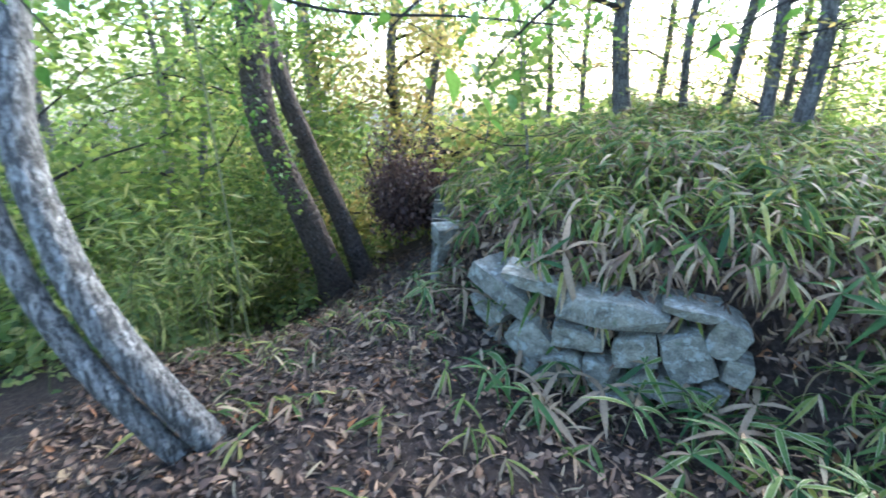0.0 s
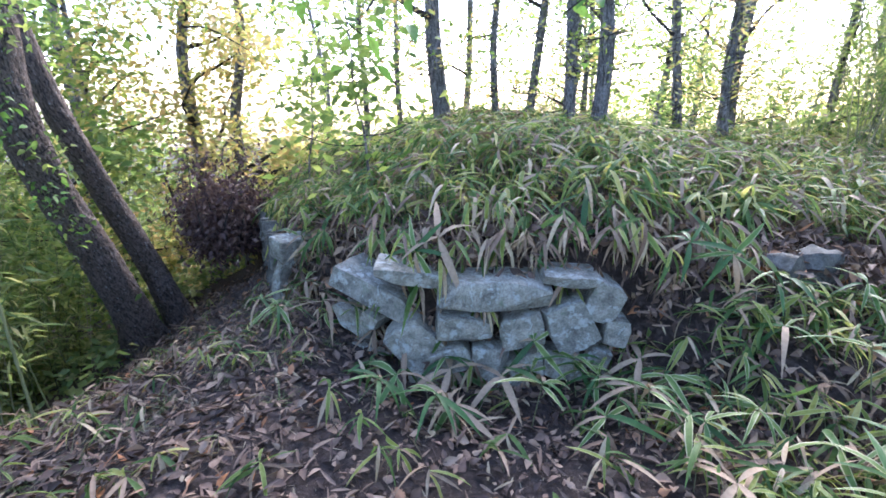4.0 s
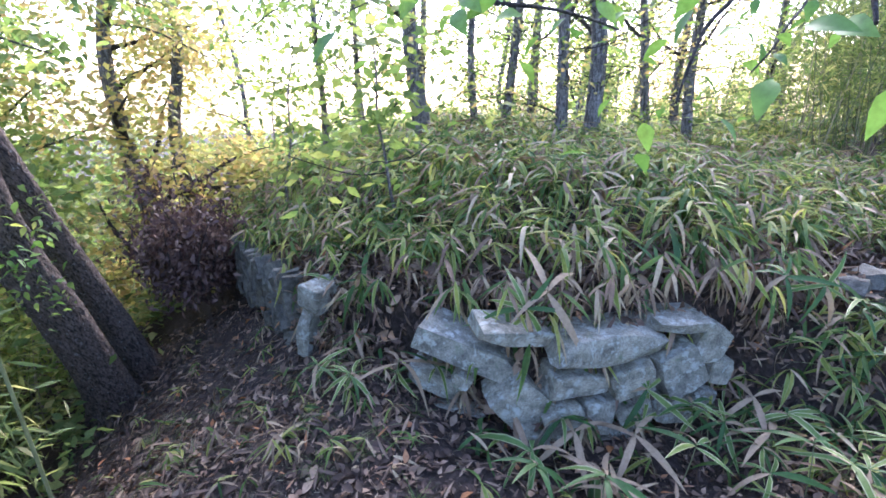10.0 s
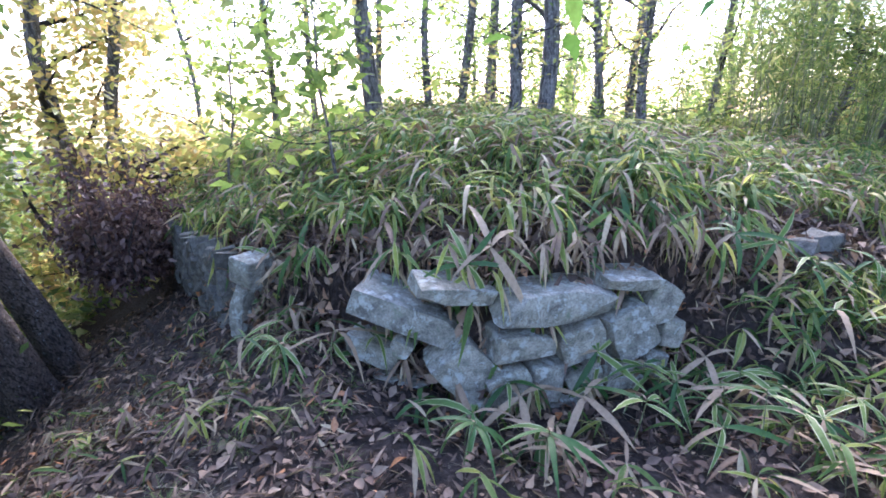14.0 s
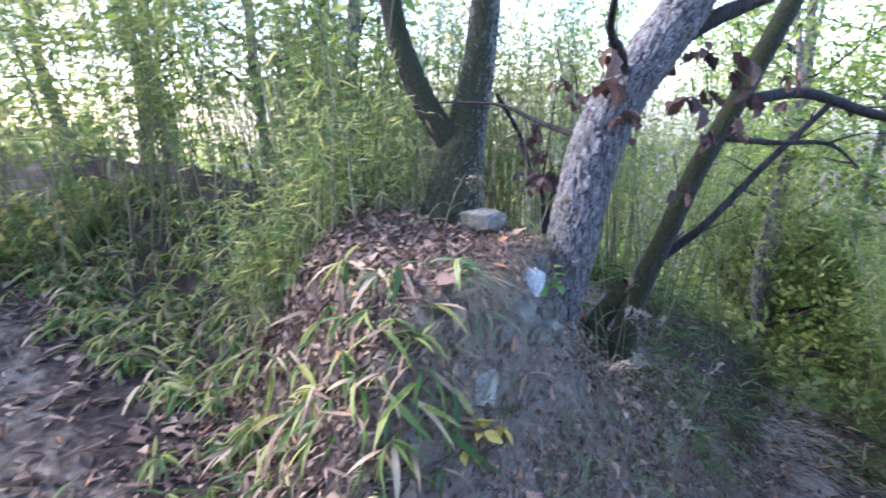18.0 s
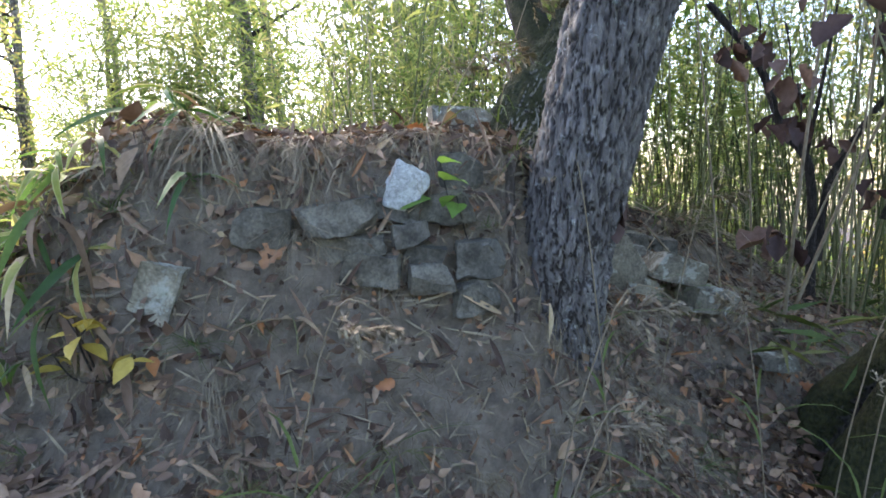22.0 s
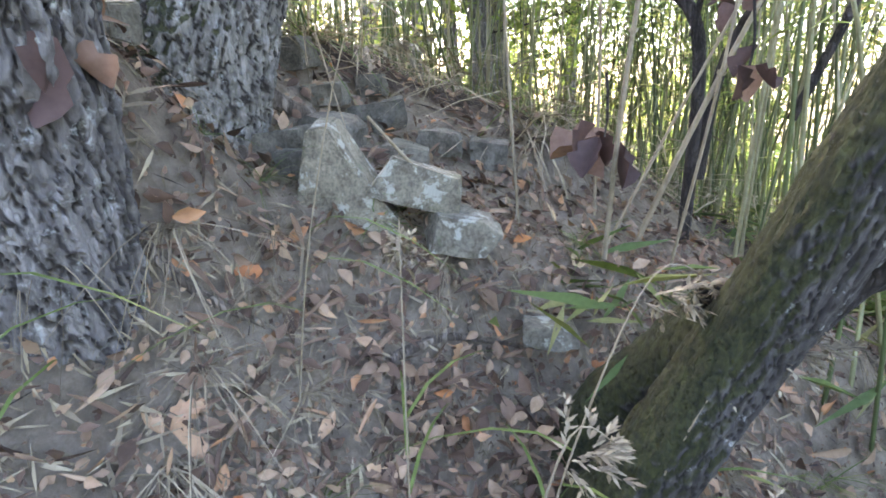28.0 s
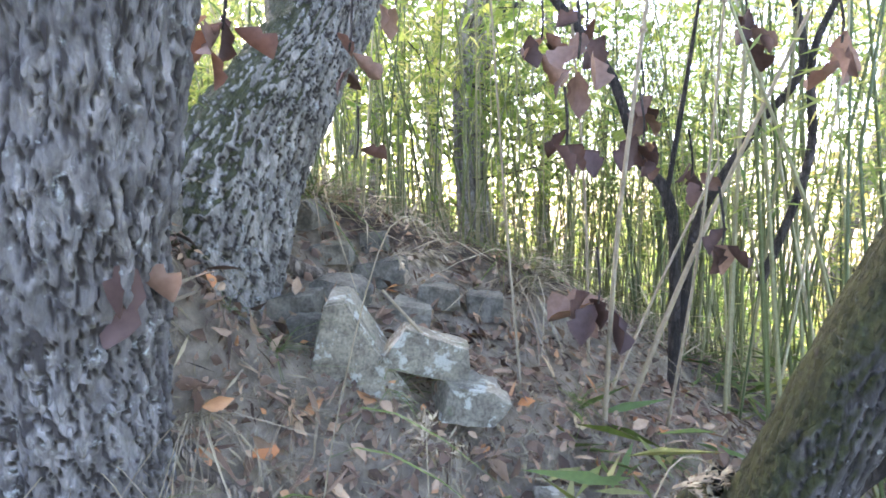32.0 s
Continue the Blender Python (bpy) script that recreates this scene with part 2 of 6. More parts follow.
def leaf_material(name, stops, margin=None, through=0.35, rough=0.55, by_object=False, patch=None):
    """Thin leaves: tone by piece, blotches, light that passes through, and a pale margin where there is one."""
    m, t, b = material(name, rough)
    if by_object:
        r = t.nodes.new("ShaderNodeObjectInfo").outputs["Random"]
    else:
        r = t.nodes.new("ShaderNodeNewGeometry").outputs["Random Per Island"]
    col = ramp(t, r, stops)
    v = coords(t)
    col = mix(t, 0.55, col, ramp(t, noise_node(t, 55, 3, v), [(0.3, (0.55, 0.5, 0.42)), (0.6, (1, 1, 1))]), "MULTIPLY")
    if patch:
        col = mix(t, ramp(t, noise_node(t, 0.8, 3, v), [(0.42, (0, 0, 0)), (0.62, (1, 1, 1))]), col, patch, "MULTIPLY")
    if margin:
        a = t.nodes.new("ShaderNodeAttribute")
        a.attribute_name = "across"
        f = ramp(t, a.outputs["Fac"], [(0.62, (0, 0, 0)), (0.88, (1, 1, 1))])
        k = t.nodes.new("ShaderNodeMath")
        k.operation = "MULTIPLY"
        t.links.new(f, k.inputs[0])
        t.links.new(ramp(t, r, [(0.35, (0.0, 0, 0)), (0.75, (0.9, 0.9, 0.9))]), k.inputs[1])
        col = mix(t, k.outputs[0], col, margin)
    t.links.new(col, b.inputs["Base Color"])
    tr = t.nodes.new("ShaderNodeBsdfTranslucent")
    t.links.new(mix(t, 1.0, col, (1.0, 1.0, 0.85), "MULTIPLY"), tr.inputs["Color"])
    ms = t.nodes.new("ShaderNodeMixShader")
    ms.inputs[0].default_value = through
    t.links.new(b.outputs[0], ms.inputs[1])
    t.links.new(tr.outputs[0], ms.inputs[2])
    t.links.new(ms.outputs[0], t.nodes["Material Output"].inputs[0])
    return m


def bark_material(name, dark, light, moss=0.0, lichen=0.0, plates=52, deep=False, side=(-0.45, 0.15, 0.85)):
    m, t, b = material(name, 0.9)
    v = coords(t, (1, 1, 0.35))
    w = coords(t)
    va = t.nodes.new("ShaderNodeVectorMath")
    va.operation = "MULTIPLY_ADD"
    nz = t.nodes.new("ShaderNodeTexNoise")
    nz.inputs["Scale"].default_value, nz.inputs["Detail"].default_value = 16, 3
    t.links.new(v, nz.inputs["Vector"])
    t.links.new(nz.outputs["Color"], va.inputs[0])
    va.inputs[1].default_value = (0.09, 0.09, 0.06)
    t.links.new(v, va.inputs[2])
    vo = t.nodes.new("ShaderNodeTexVoronoi")
    vo.feature = "DISTANCE_TO_EDGE"
    vo.inputs["Scale"].default_value = plates
    t.links.new(va.outputs[0], vo.inputs["Vector"])
    crack = ramp(t, vo.outputs["Distance"], [(0.0, (0.35, 0.35, 0.35)), (0.1, (1, 1, 1))])
    fib = noise_node(t, 0.85 * plates, 8, coords(t, (1, 1, 0.2)), 0.72)
    crack = mix(t, 1.0, crack, ramp(t, fib, [(0.43, (0.04, 0.04, 0.04)), (0.53, (1, 1, 1))]), "MULTIPLY")
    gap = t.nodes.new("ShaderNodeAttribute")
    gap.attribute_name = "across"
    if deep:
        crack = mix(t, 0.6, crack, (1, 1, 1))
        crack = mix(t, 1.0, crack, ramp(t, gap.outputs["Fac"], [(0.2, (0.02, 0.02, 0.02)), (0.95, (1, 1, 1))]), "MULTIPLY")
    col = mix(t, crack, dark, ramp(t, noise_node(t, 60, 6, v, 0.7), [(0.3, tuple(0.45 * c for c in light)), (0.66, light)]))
    col = mix(t, 0.6, col, ramp(t, noise_node(t, 5, 4, w), [(0.3, (0.55, 0.52, 0.5)), (0.7, (1.05, 1.05, 1.08))]), "MULTIPLY")
    if lichen:
        col = mix(t, ramp(t, noise_node(t, 30, 5, w, 0.7), [(0.62 - lichen * 0.1, (0, 0, 0)), (0.7, (0.75, 0.75, 0.75))]), col, (0.38, 0.4, 0.38))
    if moss:
        n = t.nodes.new("ShaderNodeNewGeometry")
        d = t.nodes.new("ShaderNodeVectorMath")
        d.operation = "DOT_PRODUCT"
        t.links.new(n.outputs["Normal"], d.inputs[0])
        d.inputs[1].default_value = side
        s = t.nodes.new("ShaderNodeMath")
        s.operation = "ADD"
        t.links.new(d.outputs["Value"], s.inputs[0])
        t.links.new(noise_node(t, 9, 5, w), s.inputs[1])
        col = mix(t, ramp(t, s.outputs[0], [(0.95 - 0.5 * moss, (0, 0, 0)), (1.2 - 0.5 * moss, (0.95, 0.95, 0.95))]), col,
                  ramp(t, noise_node(t, 70, 4, w), [(0.3, (0.010, 0.012, 0.003)), (0.7, (0.042, 0.046, 0.012))]))
    t.links.new(col, b.inputs["Base Color"])
    hm = mix(t, 0.4, crack, noise_node(t, 90, 6, v, 0.7))
    bump(t, b, hm, 1.0, 0.018)
    return m


def stone_material(name, base, dark, lichen=0.5):
    m, t, b = material(name, 0.85)
    v = coords(t)
    r = t.nodes.new("ShaderNodeObjectInfo").outputs["Random"]
    col = ramp(t, noise_node(t, 13, 8, v, 0.72), [(0.36, dark), (0.6, base)])
    col = mix(t, 0.8, col, ramp(t, r, [(0.0, (0.72, 0.74, 0.76)), (1.0, (1.1, 1.08, 1.02))]), "MULTIPLY")
    col = mix(t, 0.75, col, ramp(t, noise_node(t, 110, 8, v, 0.75), [(0.36, (0.35, 0.35, 0.35)), (0.58, (1.12, 1.12, 1.12))]), "MULTIPLY")
    if lichen:
        col = mix(t, ramp(t, noise_node(t, 16, 7, v, 0.72), [(0.565 - 0.03 * lichen, (0, 0, 0)), (0.6, (0.75, 0.75, 0.75))]), col, (0.35, 0.36, 0.31))
        col = mix(t, ramp(t, noise_node(t, 9, 6, coords(t, (1.3, 0.9, 1.1)), 0.7), [(0.6, (0, 0, 0)), (0.7, (0.55, 0.55, 0.55))]), col, (0.10, 0.13, 0.07))
    t.links.new(col, b.inputs["Base Color"])
    bump(t, b, noise_node(t, 28, 10, v, 0.75), 0.75, 0.018)
    return m


def ground_material():
    m, t, b = material("forest_floor", 0.95)
    v = coords(t)
    litter = ramp(t, noise_node(t, 26, 6, v, 0.7), [(0.3, (0.014, 0.010, 0.008)), (0.5, (0.045, 0.03, 0.022)), (0.72, (0.10, 0.072, 0.055))])
    soil = ramp(t, noise_node(t, 14, 8, v, 0.72), [(0.3, (0.10, 0.083, 0.064)), (0.5, (0.225, 0.184, 0.138)), (0.7, (0.36, 0.307, 0.24))])
    a = t.nodes.new("ShaderNodeAttribute")
    a.attribute_name = "bare"
    k = t.nodes.new("ShaderNodeMath")
    k.operation = "ADD"
    t.links.new(a.outputs["Fac"], k.inputs[0])
    t.links.new(noise_node(t, 6, 5, v), k.inputs[1])
    col = mix(t, ramp(t, k.outputs[0], [(0.75, (0, 0, 0)), (1.05, (1, 1, 1))]), litter, soil)
    t.links.new(col, b.inputs["Base Color"])
    bump(t, b, noise_node(t, 48, 10, v, 0.78), 1.0, 0.04)
    return m


GROUND = ground_material()
STONE = stone_material("lichened_wall_stone", (0.32, 0.295, 0.23), (0.12, 0.11, 0.083), 1.0)
BANK_STONE = stone_material("bank_stone", (0.165, 0.152, 0.122), (0.06, 0.054, 0.042), 0)
BOULDER = stone_material("stained_boulder", (0.23, 0.208, 0.16), (0.085, 0.076, 0.056), 0.4)
WHITE_STONE = stone_material("white_lichened_stone", (0.62, 0.62, 0.58), (0.3, 0.3, 0.27), 1.0)
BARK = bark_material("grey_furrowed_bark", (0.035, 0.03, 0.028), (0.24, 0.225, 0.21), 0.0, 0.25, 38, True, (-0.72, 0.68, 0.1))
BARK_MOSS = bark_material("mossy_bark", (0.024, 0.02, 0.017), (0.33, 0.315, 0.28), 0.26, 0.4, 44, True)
BARK_DARK_MOSS = bark_material("dark_mossy_bark", (0.015, 0.013, 0.011), (0.10, 0.092, 0.085), 0.5, 0.1, 44, True)
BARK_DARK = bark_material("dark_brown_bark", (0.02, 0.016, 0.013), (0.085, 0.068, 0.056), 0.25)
# grey bark of the wood, with haze and sky glare lightened into its colour
BARK_HAZED = bark_material("hazed_grey_bark", (0.07, 0.063, 0.055), (0.31, 0.285, 0.26), 0.0, 0.4, 40)
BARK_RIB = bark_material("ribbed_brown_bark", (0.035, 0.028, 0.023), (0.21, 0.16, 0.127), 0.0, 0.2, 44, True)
BARK_PALE = bark_material("pale_smooth_bark", (0.07, 0.065, 0.058), (0.5, 0.47, 0.42), 0.0, 0.5)
TWIG = bark_material("twig_bark", (0.022, 0.018, 0.015), (0.07, 0.058, 0.05))
SASA = leaf_material("bamboo_grass_leaf", [(0.0, (0.05, 0.105, 0.028)), (0.45, (0.115, 0.19, 0.045)), (0.8, (0.27, 0.31, 0.062)), (1.0, (0.46, 0.42, 0.135))], (0.40, 0.42, 0.18), 0.6)
SASA_DRY = leaf_material("dry_bamboo_grass_leaf", [(0.0, (0.12, 0.075, 0.045)), (0.5, (0.24, 0.165, 0.1)), (1.0, (0.4, 0.31, 0.18))], None, 0.2, 0.7)
LITTER = leaf_material("fallen_leaf", [(0.0, (0.034, 0.021, 0.014)), (0.35, (0.088, 0.053, 0.036)), (0.7, (0.165, 0.108, 0.072)), (0.93, (0.29, 0.20, 0.13)), (1.0, (0.3, 0.12, 0.04))], None, 0.1, 0.75)
OAK_LEAF = leaf_material("fallen_oak_leaf", [(0.0, (0.28, 0.15, 0.08)), (0.4, (0.36, 0.24, 0.15)), (0.8, (0.32, 0.11, 0.035)), (1.0, (0.40, 0.29, 0.2))], None, 0.15, 0.65, True)
DEAD_LEAF = leaf_material("withered_leaf", [(0.0, (0.045, 0.027, 0.026)), (0.5, (0.095, 0.056, 0.05)), (1.0, (0.19, 0.125, 0.095))], None, 0.2, 0.7)
BAMBOO_LEAF = leaf_material("bamboo_leaf", [(0.0, (0.10, 0.16, 0.055)), (0.5, (0.21, 0.275, 0.085)), (0.85, (0.33, 0.36, 0.12)), (1.0, (0.46, 0.43, 0.19))], None, 0.66)
CULM = leaf_material("bamboo_culm", [(0.0, (0.05, 0.07, 0.025)), (0.5, (0.12, 0.135, 0.05)), (0.8, (0.2, 0.19, 0.1)), (1.0, (0.3, 0.27, 0.17))], None, 0.05, 0.5)
TREE_LEAF = leaf_material("green_tree_leaf", [(0.0, (0.11, 0.18, 0.045)), (0.6, (0.22, 0.3, 0.075)), (1.0, (0.38, 0.4, 0.11))], None, 0.72)
YELLOW_LEAF = leaf_material("yellowing_leaf", [(0.0, (0.28, 0.31, 0.089)), (0.5, (0.46, 0.42, 0.140)), (1.0, (0.54, 0.36, 0.153))], None, 0.65)
FRESH_LEAF = leaf_material("fresh_green_leaf", [(0.0, (0.08, 0.17, 0.033)), (1.0, (0.17, 0.28, 0.055))], None, 0.5, 0.5)
STRAW = leaf_material("dry_grass", [(0.0, (0.10, 0.08, 0.055)), (0.5, (0.21, 0.17, 0.115)), (1.0, (0.33, 0.28, 0.19))], None, 0.2, 0.8)
GRASS = leaf_material("green_grass", [(0.0, (0.05, 0.085, 0.022)), (0.6, (0.10, 0.14, 0.035)), (1.0, (0.22, 0.21, 0.085))], None, 0.35, 0.6)
ROOT = bark_material("weathered_root", (0.07, 0.055, 0.042), (0.26, 0.215, 0.17))

# ---- the lie of the land ----
U0, UD, VD = np.array([1.7, -0.3]), np.array([0.73, -0.683]), np.array([0.683, 0.73])


def uv(x, y):
    return (x - U0[0]) * UD[0] + (y - U0[1]) * UD[1], (x - U0[0]) * VD[0] + (y - U0[1]) * VD[1]


def wall_line(x):
    """y of the old wall's face."""
    return 2.62 + np.maximum(-0.35 - x, 0) * 1.1 + np.maximum(-1.5 - x, 0) * 1.3 + 0.12 * smooth(0.6, 2.2, x)


def height(x, y, fine=True):
    x, y = np.asarray(x, float), np.asarray(y, float)
    u, v = uv(x, y)
    # the path that runs down to the south-east, level at its upper end
    soft = np.where(u < -1.0, -1.42 - 0.03 * (u + 1.0), -1.75 - 0.33 * u)
    z = soft * smooth(-1.6, -0.6, u) + (-1.45) * (1 - smooth(-1.6, -0.6, u))
    z = z + (0.22 + 0.3 * smooth(2.0, 3.8, y)) * np.maximum(np.minimum(x + 1.3, 0), -4.0) - 0.10 * np.maximum(-y - 1.0, 0) * smooth(1.0, -1.0, u)
    z = z - 0.35 * np.minimum(np.maximum(-v - 0.9, 0), 3.0) * smooth(0.4, 2.0, u)
    # the bank beside it
    foot = -0.9 + 0.7 * smooth(1.2, 1.9, v)
    nose = smooth(foot, foot + 1.6 - 0.6 * smooth(1.2, 1.9, v) + 1.2 * smooth(1.6, 3.2, v), u - 0.06 * np.sin(v * 2.1))
    low = smooth(1.4, 1.95, u)
    rise = (0.98 + 0.07 * low) * smooth(0.15, 1.25, v) + (0.66 - 0.04 * low) * smooth(0.93 + 0.12 * low, 1.24 + 0.51 * low, v) + 0.10 * np.clip(v - 1.7, 0, 3)
    rise = rise - 0.24 * smooth(1.45, 2.05, u) * smooth(0.7, 1.4, v) * smooth(2.6, 2.1, v)
    # the path that climbs to the north-east
    climb = -1.47 + 0.088 * np.clip(v, -0.2, 7)
    west = smooth(0.3, 1.3, v)
    z = np.where(u > -3.5, z + rise * nose, z)
    crest = -0.5 - 0.48 * np.maximum(u - 1.55, 0) + 0.05 * np.maximum(v - 2.2, 0) + 0.04 * np.sin(u * 5) + 0.08 * smooth(2.0, 2.4, v) * smooth(1.4, 1.8, u)
    k = np.clip(0.5 + (z - crest) / 0.2, 0, 1)
    z = np.where((u > -0.6) & (v > 0.5), z * (1 - k) + crest * k - 0.1 * k * (1 - k), z)
    z = z * (1 - west * (1 - nose) * smooth(-1.6, -0.5, u)) + climb * west * (1 - nose) * smooth(-1.6, -0.5, u)
    z = z - 0.2 * np.exp(-((x - 4.17) ** 2 + (y + 0.2) ** 2) / 0.05)
    # the mound behind the wall
    d = (y - wall_line(x)) / np.where(x < -0.35, 1.48, 1.0)
    side = smooth(0.75, 1.9, x)
    top = -0.83 + 0.34 * smooth(0, 1.9, d) + 0.06 * smooth(2, 5, d) - 0.7 * smooth(0.4, -3.2, x) - 0.3 * smooth(0.9, 3.2, x)
    lo = 0.11 - 1.3 * side - 0.2 * smooth(-1.4, -2.6, x)
    m = smooth(lo, lo + 0.13 + 1.5 * side, d) * smooth(0.15, -1.35, u)
    z = z * (1 - m) + top * m
    z = z - 0.1 * smooth(-1.1, -0.7, x) * smooth(0.9, 0.5, x) * smooth(0.75, 0.3, wall_line(x) - y) * (1 - m)
    # the far side falls away
    far = np.hypot(x - 1.0, (y - 1.0) * 0.9)
    z = z - 0.16 * np.maximum(y - 7.5, 0) - 0.05 * np.maximum(far - 9.0, 0)
    z = np.maximum(z, -60.0)
    if fine:
        p = np.stack([x, y, 0 * x], -1)
        k = np.clip(1.2 - far / 14, 0.1, 1)
        z = z + k * (0.05 * vnoise(p * 1.3, 3) + 0.022 * vnoise(p * 4.1, 4) + 0.012 * vnoise(p * 11, 5))
    return z


def bare(x, y):
    """How far the soil is trodden or eroded bare."""
    u, v = uv(x, y)
    se = smooth(0.55, 0.15, np.abs(v + 0.05)) * smooth(-2.2, -0.5, u) * 0.55
    ne = smooth(0.45, 0.12, np.abs(u + 0.35 + 0.1 * np.sin(v))) * smooth(0.2, 1.0, v) * smooth(5.4, 4.6, v) * 0.38
    bank = smooth(0.1, 0.5, v) * smooth(2.6, 2.2, v - smooth(1.6, 1.2, u)) * smooth(-0.2, 0.5, u) * smooth(4.5, 3.0, u) * 0.7
    bank = bank * (1 - 0.85 * smooth(1.1, 1.35, v) * smooth(1.6, 1.2, u))
    return np.maximum(np.maximum(se, ne), bank)


def spread(n, a):
    """Grid lines, dense in the middle and wide apart far out."""
    s = np.linspace(-1, 1, n)
    return np.sinh(s * a) / np.sinh(a)


def build_ground():
    gx, gy = 1.4 + spread(480, 6.4) * 600, 1.0 + spread(480, 6.4) * 600
    X, Y = np.meshgrid(gx, gy)
    V = np.stack([X, Y, height(X, Y)], -1).reshape(-1, 3)
    n = len(gx)
    i = (np.arange(n - 1)[:, None] * n + np.arange(n - 1)[None]).ravel()
    s = Soup()
    s.add(V, np.stack([i, i + 1, i + n + 1, i + n], -1))
    ob = s.thing("ground", GROUND)
    a = ob.data.attributes.new("bare", "FLOAT", "POINT")
    a.data.foreach_set("value", bare(V[:, 0], V[:, 1]))
    return tagged(ob, "sloping forest floor of bare grey-brown soil and leaf litter", "ground", kind="structure")


build_ground()


def drop(x, y, dz=0.0):
    return Vector((x, y, float(height(np.array(x), np.array(y))) + dz))


def ground_normal(x, y):
    e = 0.04
    n = np.stack([height(x - e, y) - height(x + e, y), height(x, y - e) - height(x, y + e), np.full(np.shape(x), 2 * e)], -1)
    return n / np.linalg.norm(n, axis=-1, keepdims=True)

# ---- trees ----
LEAF_S, LEAF_M, LEAF_L = diamond(0.075, 0.032, 0.2), diamond(0.11, 0.06, 0.25), diamond(0.16, 0.08, 0.3)


def leaf_cloud(soup, centres, spread_r, n, template, size=(0.7, 1.3), up=(-0.7, 0.5)):
    c = np.asarray(centres, float)
    k = rng.integers(0, len(c), n)
    off = rng.normal(0, 1, (n, 3)) * np.asarray(spread_r)
    M = rolled(basis(rand_dirs(n, *up)), rng.uniform(-1.2, 1.2, n)) * rng.uniform(*size, n)[:, None, None]
    soup.scatter(template, M, c[k] + off)


def limbs_of(line, radii, count, lo, length, up=0.5, seed=0, out=None):
    """Side limbs that leave a trunk line; returns their lines and radii."""
    r = np.random.default_rng(seed)
    made = []
    for i in range(count):
        s = lo + (1 - lo) * (i + r.uniform(0, 0.8)) / count
        k = min(int(s * (len(line) - 1)), len(line) - 2)
        a = r.uniform(0, 2 * np.pi) if out is None else out + r.normal(0, 0.7)
        L = length * r.uniform(0.6, 1.1) * (1.15 - 0.5 * s)
        d = np.array([np.cos(a), np.sin(a), up * r.uniform(0.4, 1.4)])
        p = [line[k]]
        for _ in range(4):
            d = d + r.normal(0, 0.22, 3)
            p.append(p[-1] + d / np.linalg.norm(d) * L / 4)
        rad = np.interp(s, np.linspace(0, 1, len(radii)), radii) * 0.5
        made.append((curve_pts(p, 9), [rad, rad * 0.55, rad * 0.18]))
    return made


def forest_tree(x, y, h, r, lean=(0, 0), leaves=900, leaf=None, tone="green", label="", base_crown=0.35, seed=0, sides=8, bark=None, spread_r=0.45, template=None, limbs=7, length=None, low=0):
    g = drop(x, y, -0.08)
    t = empty("tree", g, label or "slender grey-barked tree with thin green foliage", "tree", "trees of the wood")
    rs = np.random.default_rng(seed)
    p = [np.array(g)]
    for i in range(1, 6):
        s = i / 5
        p.append(np.array(g) + np.array([lean[0] * s * h, lean[1] * s * h, h * s]) + np.append(rs.normal(0, 0.035 * h ** 0.5, 2), 0))
    line = curve_pts(p, 22)
    radii = [r * 1.15, r * 0.9, r * 0.75, r * 0.55, r * 0.25]
    s = Soup()
    s.add(*tube(line, radii, sides, 0.06, 0.25, seed))
    child(s, "trunk", bark or BARK_HAZED, t)
    tips = []
    for ln, rd in limbs_of(line, radii, limbs, base_crown, length or h * 0.3, 0.55, seed):
        b = Soup()
        b.add(*tube(ln, rd, 5))
        for l2, r2 in limbs_of(ln, rd, 3, 0.4, h * 0.1, 0.3, seed + 31):
            b.add(*tube(l2, r2, 3))
            tips += list(l2[3:])
        child(b, "branch", TWIG, t)
        tips += list(ln[3:])
    c = Soup()
    leaf_cloud(c, tips, (spread_r, spread_r, spread_r * 0.7), leaves, template or LEAF_M)
    if low:
        tw = Soup()
        for _ in range(low):
            a, zz = rs.uniform(0, 2 * np.pi), rs.uniform(0.5, 2.6)
            root = line[np.argmin(np.abs(line[:, 2] - g[2] - zz * 0.8))]
            end = root + np.array([np.cos(a), np.sin(a), 0.25]) * rs.uniform(0.4, 1.3)
            ln = curve_pts([root, (root + end) / 2 + rs.normal(0, 0.08, 3), end], 7)
            tw.add(*tube(ln, [0.008, 0.003], 3))
            leaf_cloud(c, ln[2:], (0.13, 0.13, 0.09), 26, template or LEAF_M)
        tagged(child(tw, "twig", TWIG, t), kind="stuff")
    child(c, "crown", leaf or TREE_LEAF, t, {"green": "airy green leaves", "yellow": "yellow and orange autumn leaves"}[tone], False)
    return t


